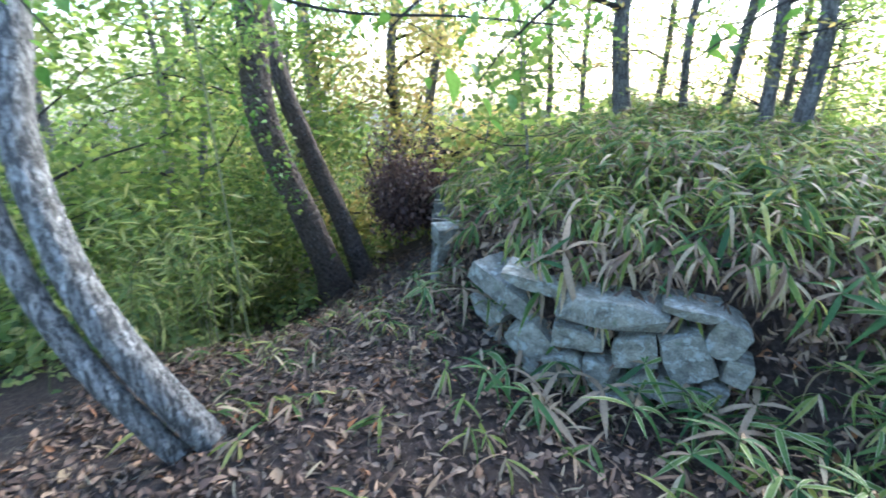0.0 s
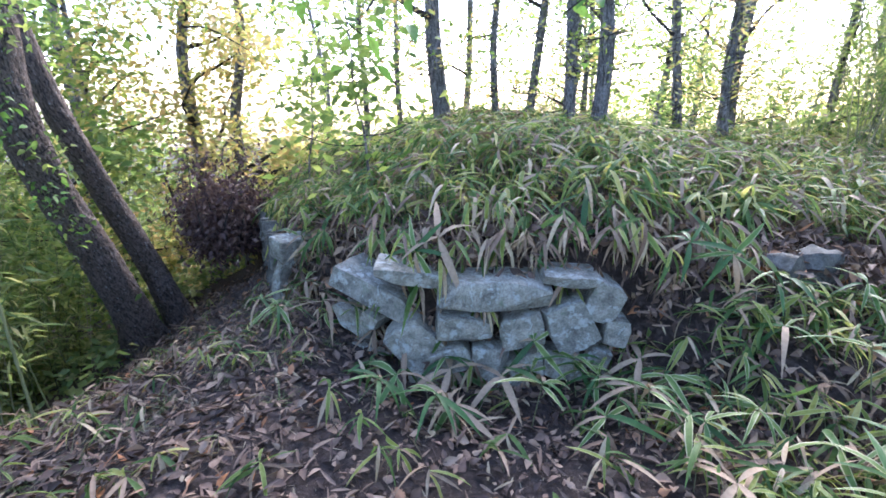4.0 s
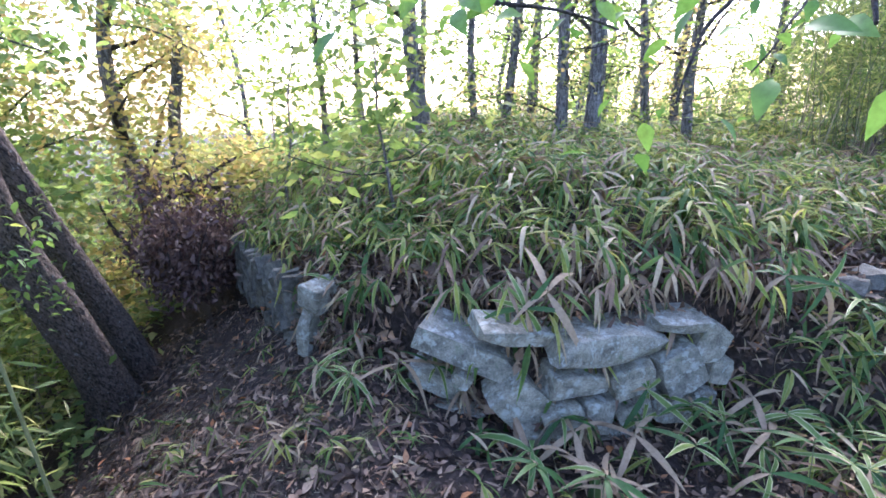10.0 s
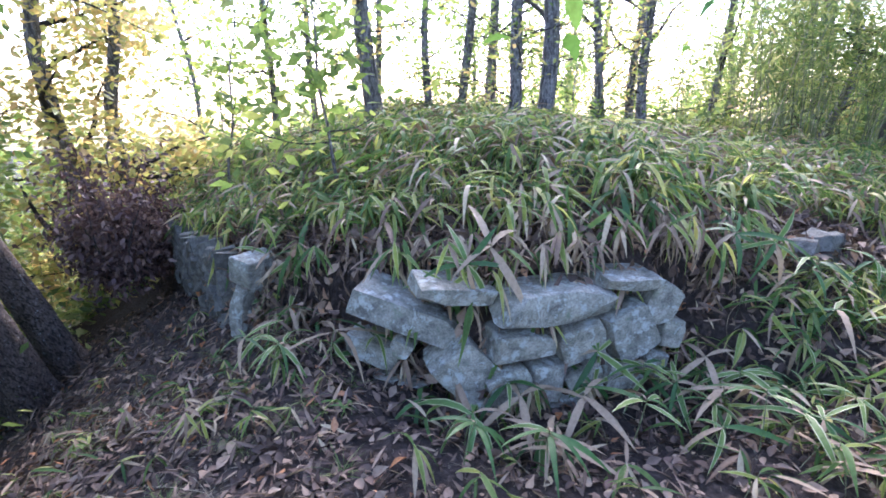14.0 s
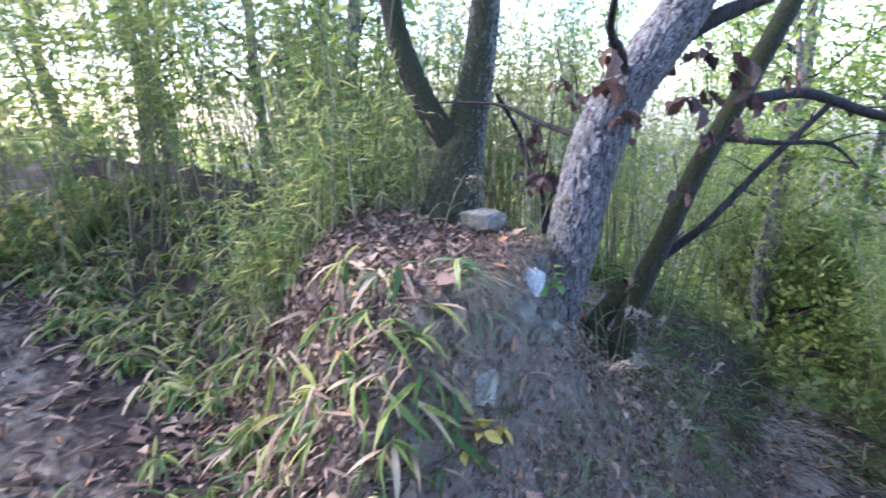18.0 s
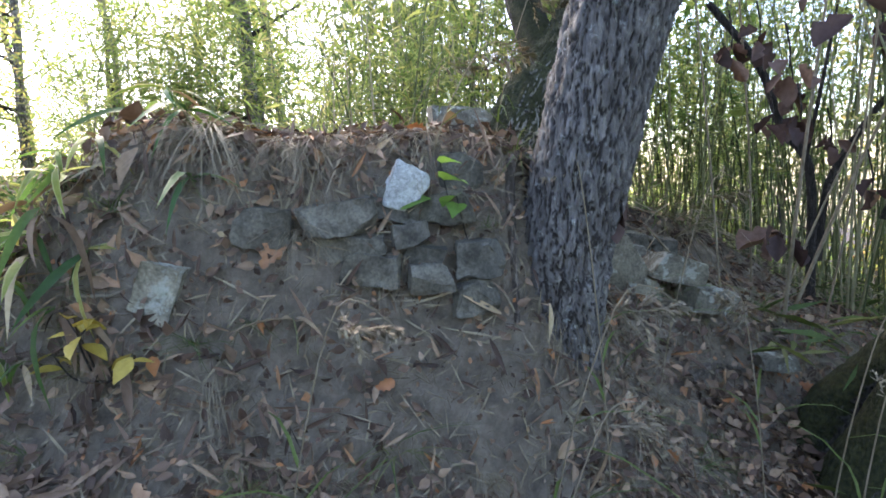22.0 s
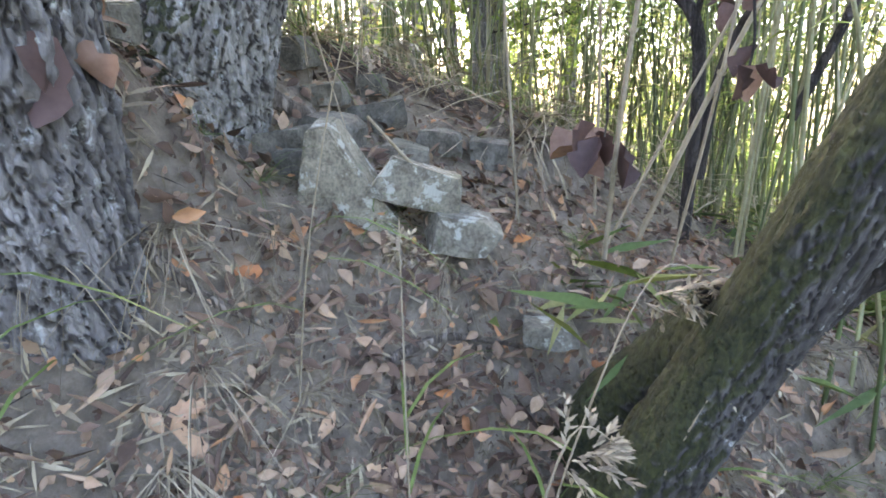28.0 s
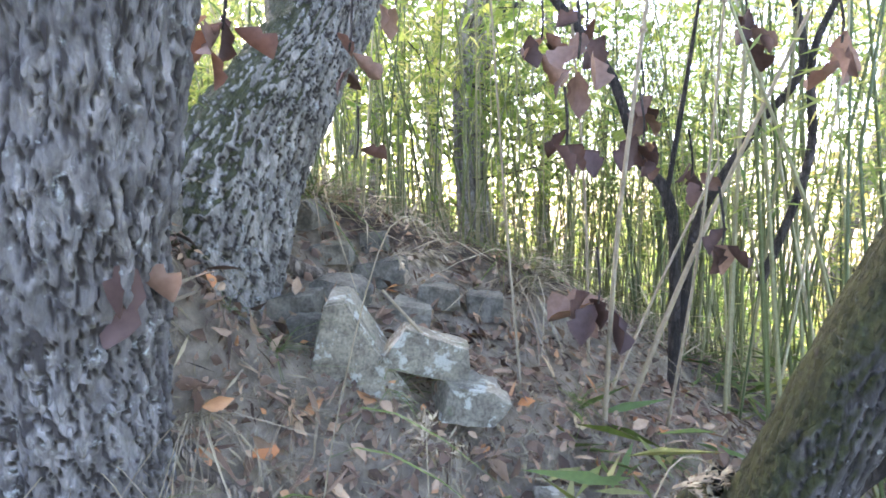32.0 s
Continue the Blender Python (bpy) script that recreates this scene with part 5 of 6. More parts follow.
# ---- grass ----
def tuft_mesh(n, length, droop, seed, mat, width=0.004, up=(0.2, 0.9)):
    r = np.random.default_rng(seed)
    s = Soup()
    T = blade(length, width, droop, [1, 1, 0.8, 0.5, 0.05], 0.1)
    a = r.uniform(0, 2 * np.pi, n)
    z = r.uniform(*up, n)
    D = np.stack([np.cos(a) * np.sqrt(1 - z * z), np.sin(a) * np.sqrt(1 - z * z), z], -1)
    M = rolled(basis(D), r.normal(0, 0.4, n)) * r.uniform(0.5, 1.2, n)[:, None, None]
    s.scatter(T, M, r.normal(0, 0.018, (n, 3)) * np.array([1, 1, 0.1]))
    me = s.mesh("grass_tuft", False)
    me.materials.append(mat)
    return me


TUFTS = [tuft_mesh(46, 0.26, 0.8, 1, GRASS), tuft_mesh(60, 0.34, 1.1, 2, STRAW, 0.003), tuft_mesh(40, 0.2, 0.5, 3, GRASS), tuft_mesh(70, 0.28, 1.3, 4, STRAW, 0.003, (0.0, 0.6))]


def tuft(x, y, k, size=1.0, dz=0.0):
    ob = new("grass_tuft", TUFTS[k])
    ob.matrix_world = Matrix.Translation(drop(x, y, dz)) @ pose(0, 0, 0, 0, 0, rng.uniform(0, 360)) @ Matrix.Scale(size, 4)
    tagged(ob, "arching tuft of green grass" if k in (0, 2) else "drooping tuft of dry straw-coloured grass", "grass tuft", "grass tufts")


for p in patch(12, uvbox(0.6, 1.3, 1.25, 1.5), (2, 5, -1, 2)):
    tuft(p[0], p[1], 3, rng.uniform(0.5, 0.8))
for p in patch(36, uvbox(0.8, 3.6, 1.15, 1.75), (2, 6.5, -3, 2)):
    tuft(p[0], p[1], int(rng.choice([1, 3, 3, 0])), rng.uniform(0.45, 0.85))
for p in patch(56, uvbox(0.3, 3.8, 0.25, 1.15), (1.5, 6.5, -3.5, 2)):
    tuft(p[0], p[1], int(rng.choice([0, 0, 2, 3])), rng.uniform(0.35, 0.75))
for p in patch(24, uvbox(0.9, 1.9, 0.1, 0.65), (1.5, 5, -3, 2)):
    tuft(p[0], p[1], int(rng.choice([1, 3, 0, 2])), rng.uniform(0.35, 0.65))
for p in patch(22, uvbox(0.55, 1.0, 1.16, 1.28), (2, 4.5, -1, 2)):
    tuft(p[0], p[1], 3, rng.uniform(0.45, 0.75))
for p in patch(34, uvbox(0.2, 1.5, 0.6, 1.1), (1.5, 5, -2, 2)):
    tuft(p[0], p[1], int(rng.choice([1, 3, 3, 2])), rng.uniform(0.3, 0.55))
for p in patch(30, uvbox(-0.3, 0.8, 0.5, 1.2), (1.2, 4, -1, 2)):
    tuft(p[0], p[1], int(rng.choice([0, 2, 3])), rng.uniform(0.3, 0.6))
for p in patch(24, uvbox(0.8, 5.5, 2.3, 3.0), (2, 8, -4, 4)):
    tuft(p[0], p[1], int(rng.choice([0, 0, 1])), rng.uniform(1.0, 1.9))
for p in patch(20, uvbox(1.0, 6.5, -1.0, -0.5), (1, 8, -6, 1)):
    tuft(p[0], p[1], int(rng.choice([0, 1])), rng.uniform(0.8, 1.4))
for p in patch(40, lambda x, y: y < wall_line(x), (-3.4, -1.0, 1.6, 5.2)):
    tuft(p[0], p[1], int(rng.choice([2, 3, 1])), rng.uniform(0.4, 0.9))
for p in patch(16, uvbox(2.25, 2.85, 0.45, 0.95), (2, 6, -3, 1)):
    tuft(p[0], p[1], int(rng.choice([0, 2])), rng.uniform(0.5, 0.95))
for p in patch(14, uvbox(2.25, 2.75, 0.1, 0.6), (3, 6, -3, 1)):
    tuft(p[0], p[1], int(rng.choice([0, 2, 1])), rng.uniform(0.6, 1.0))
litter("drift of curled brown leaves under the boulders", patch(900, uvbox(2.1, 3.0, 0.85, 1.4), (2, 7, -4, 2)), LITTER, [0.6, 0.5, 0.1, 0.1], 0.02, 0.6, 0.55)


# ---- straw and twig ends on the soil ----
def debris(label, spots, mat, template, size=1.0, lift=0.006):
    s = Soup()
    n = len(spots)
    N = ground_normal(spots[:, 0], spots[:, 1])
    P = np.column_stack([spots, height(spots[:, 0], spots[:, 1])]) + N * (lift * rng.uniform(0.3, 2.5, n))[:, None]
    D = rng.normal(0, 1, (n, 3))
    D = D - N * (D * N).sum(1, keepdims=True)
    D = D / np.linalg.norm(D, axis=1, keepdims=True) + N * rng.normal(0.05, 0.2, n)[:, None] + np.array([0, 0, -0.35])
    s.scatter(template, basis(D, N) * (rng.uniform(0.4, 1.5, n) * size)[:, None, None], P)
    tagged(s.thing("ground_debris", mat, shade=False), label, "leaf litter", kind="stuff")


debris("fine straw on the face of the bank", patch(9000, uvbox(-0.1, 1.6, 0.2, 1.25), (1.2, 5, -2, 2)), STRAW, diamond(0.075, 0.0028, 0.15))
debris("long withered grass stalks lying on the bank", patch(1500, uvbox(0.0, 4.0, 0.0, 1.6), (1.2, 8, -4, 3)), STRAW, diamond(0.19, 0.005, 0.2))
debris("dark rotting stalks lying on the bank", patch(1800, uvbox(0.0, 4.0, 0.0, 1.6), (1.2, 8, -4, 3)), LITTER, diamond(0.13, 0.009, 0.25))
debris("bits of straw and dry stalk on the bank", patch(10000, uvbox(0.3, 4.0, -0.1, 2.3), (1.5, 8, -4, 3)), STRAW, diamond(0.07, 0.004, 0.1))
debris("straw and leaf ends below the boulders", patch(5000, uvbox(1.5, 3.2, 0.2, 1.4), (1.5, 8, -4, 3)), STRAW, diamond(0.06, 0.006, 0.15))
debris("dark twig ends on the bank", patch(800, uvbox(0.3, 4.0, -0.1, 2.3), (1.5, 8, -4, 3)), TWIG, diamond(0.06, 0.003, 0.1))
debris("crumbs of earth and leaf on the bank", patch(14000, uvbox(0.4, 3.6, 0.0, 1.8), (1.5, 8, -4, 3)), LITTER, diamond(0.018, 0.012, 0.5))
debris("bits of straw on the slope below the wall", patch(6500, lambda x, y: y < wall_line(x), (-3.6, 1.6, 0.6, 5.2)), STRAW, diamond(0.09, 0.005, 0.1))
for p in patch(20, lambda x, y: (y < wall_line(x) - 0.1) & (x < -0.9), (-3.0, -0.9, 1.8, 4.4)):
    tuft(p[0], p[1], int(rng.choice([0, 2])), rng.uniform(0.5, 0.9))

# ---- plume grass ----
def plume(x, y, h, lean, seed):
    r = np.random.default_rng(seed)
    g = drop(x, y)
    t = empty("plume_grass", g, "tall grass stalk with a pale feathery seed head", "grass", "plume grass by the path")
    p0 = np.array(g)
    top = p0 + np.array([lean[0], lean[1], h])
    tip = top + np.array([lean[0], lean[1], -0.05]) * 0.7
    line = curve_pts([p0, (p0 + top) / 2 - np.array([lean[0], lean[1], 0]) * 0.15, top, tip], 16)
    s = Soup()
    s.add(*tube(line, [0.0025, 0.0018, 0.001], 4))
    child(s, "stalk", STRAW, t)
    head = Soup()
    seeds = diamond(0.017, 0.0055, 0.1)
    for k in range(22):
        q = line[9] + (line[-1] - line[9]) * k / 22
        d = (line[-1] - line[10]) / np.linalg.norm(line[-1] - line[10]) + r.normal(0, 0.45, 3)
        L = 0.09 * (1.1 - k / 22)
        m = 18
        pts = q + np.outer(r.uniform(0.1, 1, m), d / np.linalg.norm(d)) * L
        M = basis(d[None] + r.normal(0, 0.35, (m, 3))) * r.uniform(0.7, 1.4, m)[:, None, None]
        head.scatter(seeds, M, pts)
    child(head, "seed_head", STRAW, t, "pale feathery seed head", False)
    for k in range(3):
        lf = Soup()
        a = r.uniform(0, 6)
        lf.scatter(blade(0.28, 0.007, 0.9, [1, 1, 0.8, 0.5, 0.05]), basis(np.array([[np.cos(a), np.sin(a), 0.9]])), line[3 + k][None])
        child(lf, "leaf", GRASS, t, "", False)


for k, (x, y, h, lx, ly) in enumerate([(3.15, -0.95, 0.62, 0.12, -0.05), (3.05, -0.85, 0.55, 0.1, -0.1), 
                                       (2.85, -0.35, 0.6, 0.08, -0.12), (4.0, -1.0, 0.6, 0.1, 0.1), (3.95, -1.2, 0.5, 0.1, -0.05),
                                       (4.05, -1.35, 0.5, 0.15, -0.1), (3.55, -0.72, 0.85, 0.02, 0.1), 
                                       (4.15, -1.15, 0.6, 0.16, -0.1), (4.0, -0.7, 0.7, 0.1, -0.12), (4.25, -1.25, 0.6, 0.12, -0.15), (3.2, -0.7, 0.5, 0.14, -0.1), (3.35, -0.65, 0.6, 0.1, -0.14),
                                       (3.71, 0.08, 0.28, 0.08, -0.13), (3.42, -0.29, 0.27, 0.08, -0.13), (3.27, -1.08, 0.85, 0.08, -0.13), (3.89, -0.16, 0.58, 0.08, -0.13)]):
    plume(x, y, h, (lx, ly), 900 + k)

# ---- withered leaves hanging on twigs ----
HANG = [blade(0.13, 0.075, d, [0.1, 0.45, 0.8, 0.65, 1.0, 0.7, 0.1], f, c) for d, f, c in ((0.2, 0.5, 0.3), (-0.25, 0.7, -0.3), (0.4, 0.3, 0.6))]


def cluster(at, n, size, seed, parent=None):
    r = np.random.default_rng(seed)
    t = empty("withered_leaf_cluster", at, "cluster of curled withered brown leaves hanging from a twig", "dead leaves", "withered leaf clusters")
    tw = Soup()
    p = np.array(at, float)
    tw.add(*tube(curve_pts([p + np.array([0.03, 0.02, 0.16]), p + np.array([0.01, 0, 0.06]), p], 6), [0.004, 0.003], 5))
    child(tw, "twig", TWIG, t)
    for k in range(n):
        s = Soup()
        a = r.uniform(0, 2 * np.pi)
        D = np.array([[np.cos(a) * 0.6, np.sin(a) * 0.6, -r.uniform(0.3, 1.2)]])
        M = rolled(basis(D), r.uniform(-1.5, 1.5, 1)) * size * r.uniform(0.7, 1.15)
        s.scatter(HANG[r.integers(0, 3)], M, (p + r.normal(0, 0.02, 3))[None])
        child(s, "leaf", DEAD_ONE, t)


DEAD_ONE = leaf_material("withered_single_leaf", [(0.0, (0.04, 0.022, 0.02)), (0.5, (0.09, 0.052, 0.044)), (1.0, (0.18, 0.11, 0.08))], None, 0.25, 0.7, True)
for k, (x, y, z, n, sz) in enumerate([
        (4.84, -0.92, -0.92, 6, 1.25), (3.98, -0.5, -0.3, 7, 0.7), (4.3, -0.5, -0.27, 4, 0.7), (4.4, -0.56, -0.15, 2, 0.6), (4.86, -0.72, -0.15, 5, 0.8), (5.2, -1.2, -0.12, 5, 0.8), (5.04, -1.43, -0.25, 4, 0.9),
        (5.0, -0.8, -0.1, 5, 0.8), (5.25, -0.9, -0.3, 5, 0.8), (5.3, -1.05, -0.55, 5, 0.8), (5.1, -0.95, -0.45, 6, 0.8), (5.0, -1.2, -0.75, 4, 0.9), (3.72, -0.66, -0.72, 3, 0.8), (4.5, -0.3, -0.5, 1, 0.7),
        (4.22, -0.95, 0.0, 6, 0.8), (4.2, -1.05, -0.1, 5, 0.8), (4.3, -1.1, 0.1, 6, 0.9), (4.05, -1.2, 0.3, 6, 0.9), (3.85, -1.3, 0.35, 6, 0.9), (3.8, -1.25, 0.1, 5, 0.9), (3.75, -1.45, 0.3, 4, 0.9), (4.1, -1.0, 0.25, 5, 0.8),
        (3.55, -0.7, 0.2, 5, 0.8), (3.4, -0.6, 0.3, 5, 0.8), (3.6, -0.8, 0.05, 4, 0.7), (4.6, -2.9, 0.0, 3, 0.8), (4.7, -2.5, 0.05, 3, 0.8), (4.6, -0.95, -0.3, 5, 0.8), (4.65, -0.9, -0.5, 5, 0.7),
        (3.80, -1.46, 0.22, 6, 0.75), (3.73, -1.55, 0.12, 6, 0.75), (3.73, -1.72, 0.21, 6, 0.75), (3.78, -1.31, 0.13, 5, 0.70), (3.78, -1.32, -0.07, 6, 0.75), (3.77, -1.50, -0.01, 5, 0.70), (3.72, -1.16, -0.34, 4, 0.60), (3.85, -0.65, 0.12, 5, 0.60), (3.81, -0.77, 0.17, 5, 0.60), (3.90, -0.58, 0.21, 5, 0.60), (3.72, -0.61, -0.20, 4, 0.55)]):
    cluster((x, y, z), n, sz, 1000 + k)

# ---- the dark-branched shrub and dry canes below the bank ----
shrub = empty("shrub", (5.38, -1.0, -1.5), "leafless shrub with dark curved branches among the bamboo", "shrub")
for k, (pts, rr) in enumerate([([(5.4, -1.0, -1.7), (5.38, -0.98, -0.72), (5.35, -0.86, -0.47), (5.32, -0.76, -0.17), (5.22, -0.55, 0.15)], [0.022, 0.02, 0.018, 0.016]),
                               ([(5.4, -1.02, -1.1), (5.4, -1.05, -0.72), (5.43, -1.2, -0.41), (5.44, -1.33, -0.2), (5.43, -1.27, 0.1)], [0.018, 0.016, 0.013, 0.008]),
                               ([(5.43, -1.25, -0.9), (5.45, -1.36, -0.5), (5.44, -1.36, -0.15), (5.45, -1.5, 0.15)], [0.014, 0.012, 0.007]),
                               ([(5.37, -0.95, -0.65), (5.36, -1.0, -0.3), (5.35, -1.05, 0.1)], [0.01, 0.008, 0.004])]):
    limb(shrub, pts, rr, TWIG, 10, 0.08, 50 + k, 40)
for k, (a, b, r0) in enumerate([((4.85, -0.94, -1.45), (4.88, -1.04, 0.1), 0.008), ((4.95, -0.9, -1.5), (5.25, -1.35, -0.1), 0.009), ((4.8, -0.85, -1.5), (5.2, -1.15, -0.5), 0.006), ((5.0, -1.05, -1.5), (4.95, -1.2, 0.2), 0.005),
                                ((4.75, -0.75, -1.4), (4.75, -0.6, 0.1), 0.005), ((4.6, -0.85, -1.35), (4.35, -0.55, -0.85), 0.006), ((5.1, -0.8, -1.5), (5.05, -0.7, 0.2), 0.006)]):
    t = empty("dry_cane", a, "dry grey bamboo cane standing beside the bank", "cane", "dry canes")
    s = Soup()
    a, b = np.array(a), np.array(b)
    line = curve_pts([a, (a + b) / 2 + rng.normal(0, 0.03, 3), b], 20)
    s.add(*tube(line, [r0, r0 * 0.8, r0 * 0.6], 8))
    child(s, "culm", STRAW, t)
    for q in (5, 10, 15):
        nd = Soup()
        nd.add(*tube(curve_pts([line[q] - (b - a) * 0.003, line[q] + (b - a) * 0.003], 4), [r0 * 1.25, r0 * 1.35], 8))
        child(nd, "node", STRAW, t)

# ---- roots that the soil has left ----
for k, (pts, r0) in enumerate([([(4.32, 0.02, -0.95), (4.22, -0.18, -0.98), (4.12, -0.26, -1.0), (3.98, -0.3, -1.03)], 0.022), ([(4.3, -0.02, -0.9), (4.45, -0.12, -0.9), (4.58, -0.1, -0.88)], 0.03),
                               ([(3.75, -0.42, -1.2), (3.6, -0.42, -1.22), (3.48, -0.5, -1.32)], 0.018), ([(4.2, -0.75, -1.4), (4.35, -0.8, -1.35), (4.52, -0.92, -1.38)], 0.012), ([(3.7, -0.45, -1.3), (3.85, -0.55, -1.36), (4.0, -0.6, -1.34)], 0.015)]):
    P = [np.array((x, y, float(height(np.array(x), np.array(y))) + 0.01)) for x, y, z in pts]
    s = Soup()
    s.add(*tube(curve_pts(P, 40), [r0, r0 * 0.8, r0 * 0.4], 14, 0.12, 0, 60 + k, 0.3))
    tagged(s.thing("root", ROOT), "weathered tree root lying bare on the slope", "root", "bare roots")

# ---- yellow sapling, climbing vine and green leaves ----
OVAL = blade(0.085, 0.045, 0.2, [0.1, 0.7, 1.0, 0.85, 0.5, 0.04], 0.15)
HEART = blade(0.085, 0.085, 0.25, [0.55, 1.0, 0.95, 0.65, 0.3, 0.03], 0.12)
YELLOW_ONE = leaf_material("yellow_sapling_leaf", [(0.0, (0.35, 0.27, 0.05)), (1.0, (0.5, 0.36, 0.07))], None, 0.35, 0.5, True)


def leafy(name, root, tips, template, mat, label, category, n, size, seed, part_name="leaf"):
    r = np.random.default_rng(seed)
    t = empty(name, root, label, category)
    for tip in tips:
        s = Soup()
        ln = curve_pts([np.array(root), (np.array(root) + np.array(tip)) / 2 + r.normal(0, 0.02, 3), np.array(tip)], 10)
        s.add(*tube(ln, [0.003, 0.0015], 5))
        child(s, "stem", TWIG, t)
        for k in range(n):
            lf = Soup()
            D = rand_dirs(1, -0.5, 0.5)
            lf.scatter(template, rolled(basis(D), rng.normal(0, 0.4, 1)) * size * r.uniform(0.7, 1.2), ln[9 - (k % 4)][None])
            child(lf, part_name, mat, t)


g = drop(2.72, 0.1)
leafy("yellow_sapling", tuple(g), [(2.66, 0.16, g[2] + 0.08), (2.7, 0.06, g[2] + 0.14), (2.76, 0.0, g[2] + 0.08), (2.68, 0.1, g[2] + 0.16)], OVAL, YELLOW_ONE, "small sapling with yellow autumn leaves on the bank", "sapling", 4, 0.75, 5)
leafy("vine", (3.5, -0.42, -1.0), [(3.34, -0.38, -0.6), (3.36, -0.41, -0.68), (3.3, -0.28, -0.7), (3.33, -0.3, -0.85)], HEART, FRESH_LEAF, "vine with heart-shaped bright green leaves on the oak", "vine", 2, 0.8, 6)
for k, (x, y) in enumerate([(5.3, 3.3), (5.6, 3.6), (5.0, 3.5), (5.5, 3.0)]):
    g = drop(x, y)
    leafy("yellow_shrub", tuple(g), [(x + rng.normal(0, 0.15), y + rng.normal(0, 0.15), g[2] + rng.uniform(0.25, 0.6)) for _ in range(4)], OVAL, YELLOW_ONE, "low shrub with yellow and orange leaves beside the path", "shrub", 5, 1.2, 30 + k)

# ---- the brush of withered leaves at the wall's end ----
brush = empty("brush_heap", (-3.0, 6.1, -1.9), "heap of dead branches with withered purple-brown leaves", "brush heap")
tips = []
for k in range(60):
    s = Soup()
    d = rand_dirs(1, 0.1, 0.95)[0]
    b = np.array((-3.0, 6.1, -1.75)) + np.append(rng.normal(0, 0.16, 2), 0)
    e = b + d * rng.uniform(0.6, 1.35) * np.array([0.45, 0.45, 1.05])
    ln = curve_pts([b, (b + e) / 2 + rng.normal(0, 0.06, 3), e], 8)
    s.add(*tube(ln, [0.012, 0.004], 4))
    tips += list(ln[2:])
    child(s, "branch", TWIG, brush)
s = Soup()
leaf_cloud(s, tips, (0.11, 0.11, 0.11), 7000, diamond(0.075, 0.034, 0.4), up=(-1.0, 0.3))
child(s, "withered_leaves", DEAD_LEAF, brush, "withered purple-brown leaves", False)

# ---- branches that hang into the view ----
FULL = blade(0.10, 0.05, 0.3, [0.1, 0.75, 1.0, 0.8, 0.45, 0.03], 0.12)


def overhang(pts, n, size, seed, mat=None, label="", r0=0.012):
    r = np.random.default_rng(seed)
    t = empty("overhanging_branch", pts[0], label or "overhanging branch with fresh green leaves", "branch", "overhanging branches")
    s = Soup()
    ln = curve_pts(pts, 24)
    s.add(*tube(ln, [r0, r0 * 0.6, r0 * 0.25], 7, 0.05, 0, seed))
    child(s, "bough", TWIG, t)
    lf = Soup()
    k = r.integers(4, 24, n)
    P = ln[k] + r.normal(0, 0.09, (n, 3))
    M = rolled(basis(rand_dirs(n, -0.8, 0.25)), r.uniform(-0.8, 0.8, n)) * (size * r.uniform(0.6, 1.2, n))[:, None, None]
    lf.scatter(FULL, M, P)
    child(lf, "leaves", mat or FRESH_LEAF, t)


overhang([(-2.55, 1.3, 1.3), (-2.0, 1.5, 0.9), (-1.2, 1.7, 0.62), (-0.6, 1.95, 0.58), (-0.2, 2.3, 0.55)], 70, 0.9, 1)
overhang([(-2.5, 1.25, 0.9), (-2.1, 1.05, 0.8), (-1.95, 1.0, 0.65), (-1.8, 1.0, 0.5)], 22, 0.8, 2)
overhang([(1.35, 5.9, 2.4), (1.4, 4.2, 1.6), (0.9, 2.7, 0.85), (0.5, 2.3, 0.55), (0.3, 2.2, 0.4)], 34, 0.9, 3)
overhang([(1.35, 5.95, 2.9), (0.8, 3.6, 1.8), (0.0, 1.95, 0.8), (-0.3, 1.7, 0.5), (-0.42, 1.6, 0.33)], 22, 0.9, 4)
overhang([(1.35, 5.95, 3.2), (0.9, 3.2, 2.2), (0.0, 1.6, 1.0), (-0.42, 1.15, 0.58), (-0.5, 1.05, 0.47)], 12, 1.0, 5)
overhang([(-0.3, 7.0, 2.2), (-0.5, 5.0, 1.5), (-0.8, 3.7, 0.95), (-1.2, 3.3, 0.7)], 40, 0.9, 6, TREE_LEAF)
for k, (a, b, c) in enumerate([((-3.65, 3.78, 0.5), (-3.0, 3.3, 0.62), (-2.4, 2.9, 0.5)), ((-3.66, 3.76, 0.3), (-3.2, 3.0, 0.5), (-2.9, 2.4, 0.35)), ((-3.64, 3.78, 0.8), (-2.9, 3.7, 0.95), (-2.2, 3.6, 0.75)),
                               ((-3.6, 3.8, 1.2), (-3.3, 4.6, 1.2), (-2.7, 5.2, 0.9)), ((-3.66, 3.76, 0.1), (-4.0, 3.2, 0.3), (-4.2, 2.6, 0.1)), ((-3.6, 3.8, 1.5), (-2.6, 4.2, 1.4), (-1.8, 4.6, 1.1))]):
    overhang([a, b, c], 300, 0.62, 20 + k, TREE_LEAF, "leafy bough of the leaning tree")

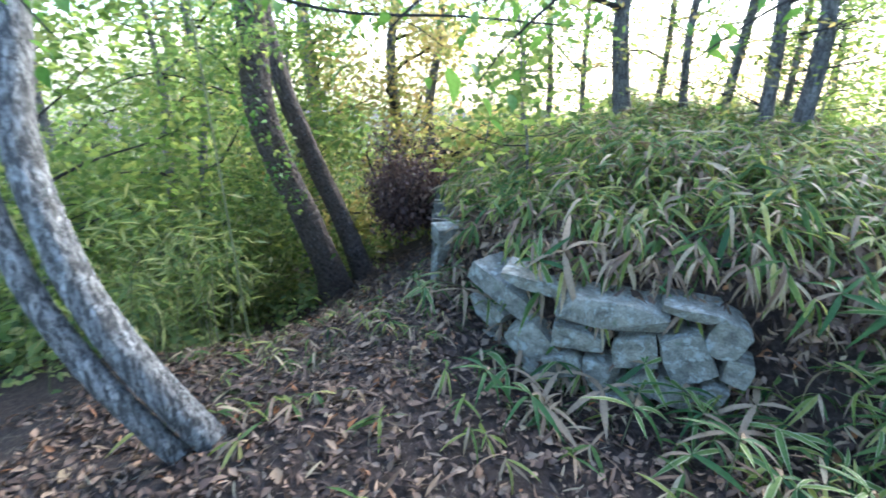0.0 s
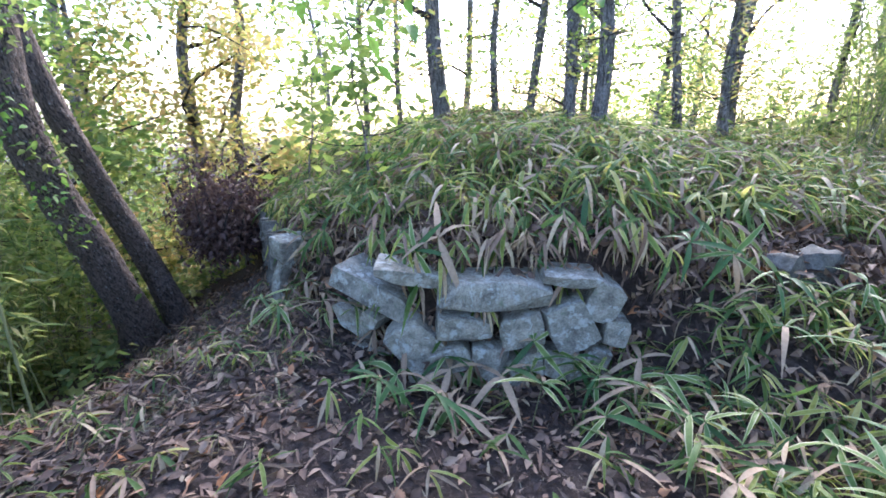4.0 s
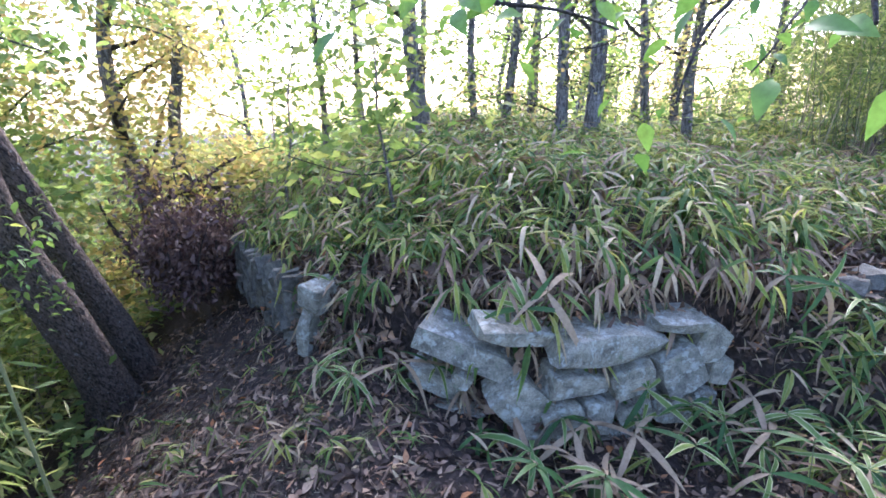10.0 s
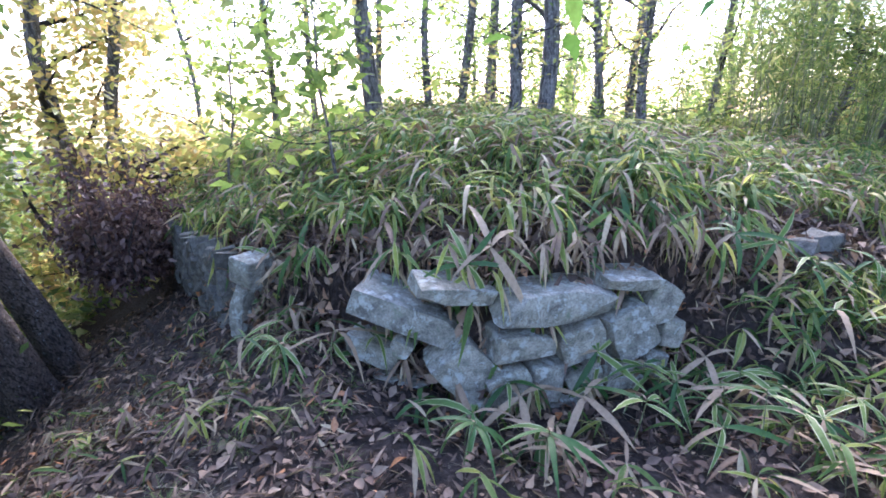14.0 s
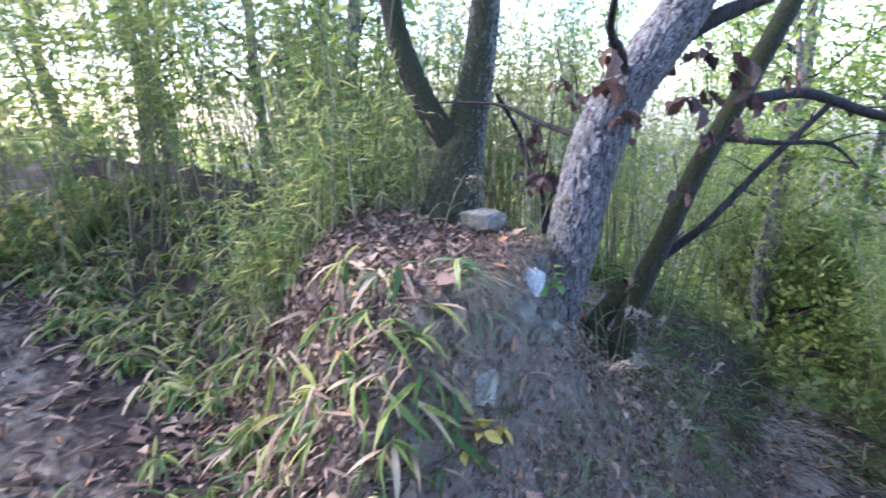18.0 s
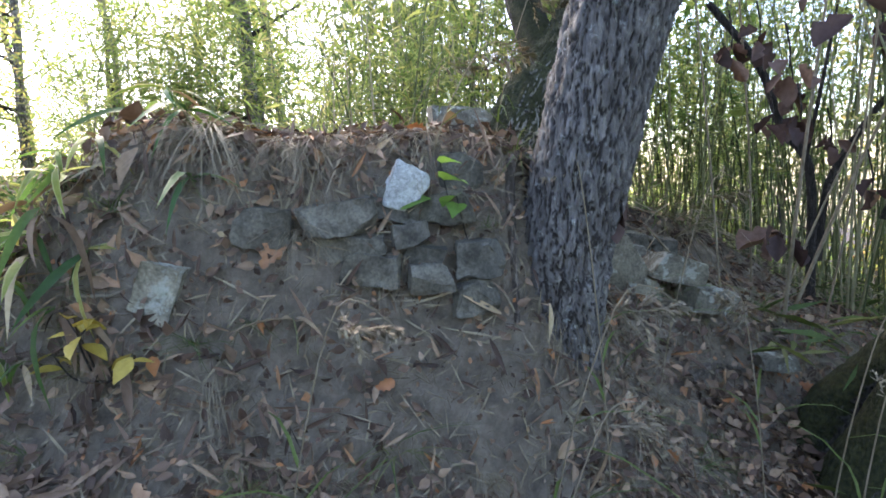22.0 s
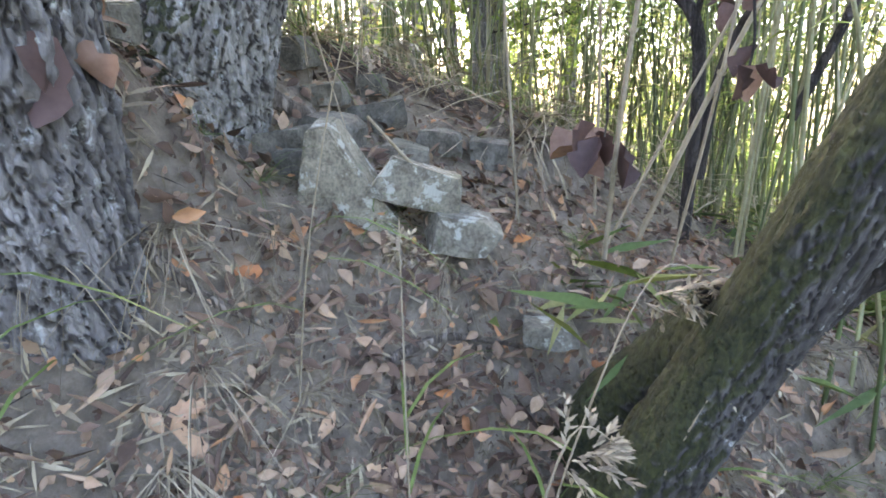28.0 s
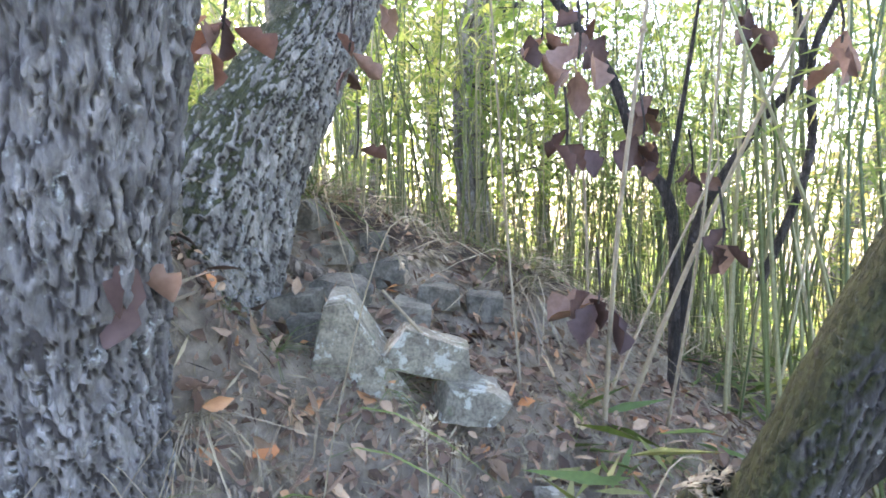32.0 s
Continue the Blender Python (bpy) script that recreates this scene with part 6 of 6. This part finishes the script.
# boughs with yellowing leaves against the sky
for k, pts in enumerate([[(-4.0, 7.8, 2.0), (-3.4, 6.6, 1.7), (-2.9, 5.6, 1.2), (-2.5, 5.0, 0.9)], [(-3.6, 8.0, 1.6), (-2.7, 7.2, 1.6), (-2.0, 6.4, 1.3), (-1.6, 5.9, 1.1)],
                         [(-5.2, 7.3, 2.0), (-4.6, 6.0, 1.8), (-4.2, 5.0, 1.2), (-4.0, 4.4, 0.8)], [(-0.2, 7.0, 1.6), (-0.9, 6.2, 1.4), (-1.5, 5.6, 1.1), (-1.9, 5.2, 0.8)],
                         [(-4.0, 7.8, 1.0), (-3.3, 7.0, 0.9), (-2.8, 6.6, 0.7), (-2.4, 6.3, 0.5)]]):
    overhang(pts, 320, 0.7, 60 + k, YELLOW_LEAF if k in (0, 2, 4) else TREE_LEAF, "bough with yellow autumn leaves" if k in (0, 2, 4) else "bough with pale green leaves", 0.016)
cane = empty("bamboo_culm", (-2.62, 2.5, -2.2), "slender green bamboo culm standing by the leaning tree", "bamboo")
s = Soup()
ln = curve_pts([(-2.62, 2.5, -2.2), (-2.66, 2.5, -1.0), (-2.72, 2.52, 0.2), (-2.8, 2.55, 1.6)], 30)
s.add(*tube(ln, [0.009, 0.008, 0.006], 8))
child(s, "culm", CULM, cane)
for q in range(4, 28, 4):
    nd = Soup()
    nd.add(*tube(curve_pts([ln[q] - np.array([0, 0, 0.006]), ln[q] + np.array([0, 0, 0.006])], 4), [0.0105, 0.011], 8))
    child(nd, "node", CULM, cane)

# creepers on the leaning twin stems
r = np.random.default_rng(77)
for k in range(7):
    a = np.array([(-3.52, 4.1, -0.7), (-3.5, 3.9, -0.3), (-3.5, 3.76, -0.05), (-3.5, 3.74, 0.2), (-3.5, 3.74, 0.5), (-3.5, 4.3, -1.1), (-3.48, 3.76, 0.8)][k])
    out = np.array([0.6 + 0.3 * r.normal(), -0.8, 0.1 * r.normal()])
    overhang([a, a + out * 0.2, a + out * 0.32 + np.array([0, 0, 0.08]), a + out * 0.42], 46, 0.7, 700 + k, TREE_LEAF if k % 2 else FRESH_LEAF, "creeper with green leaves on the leaning stem", 0.005)
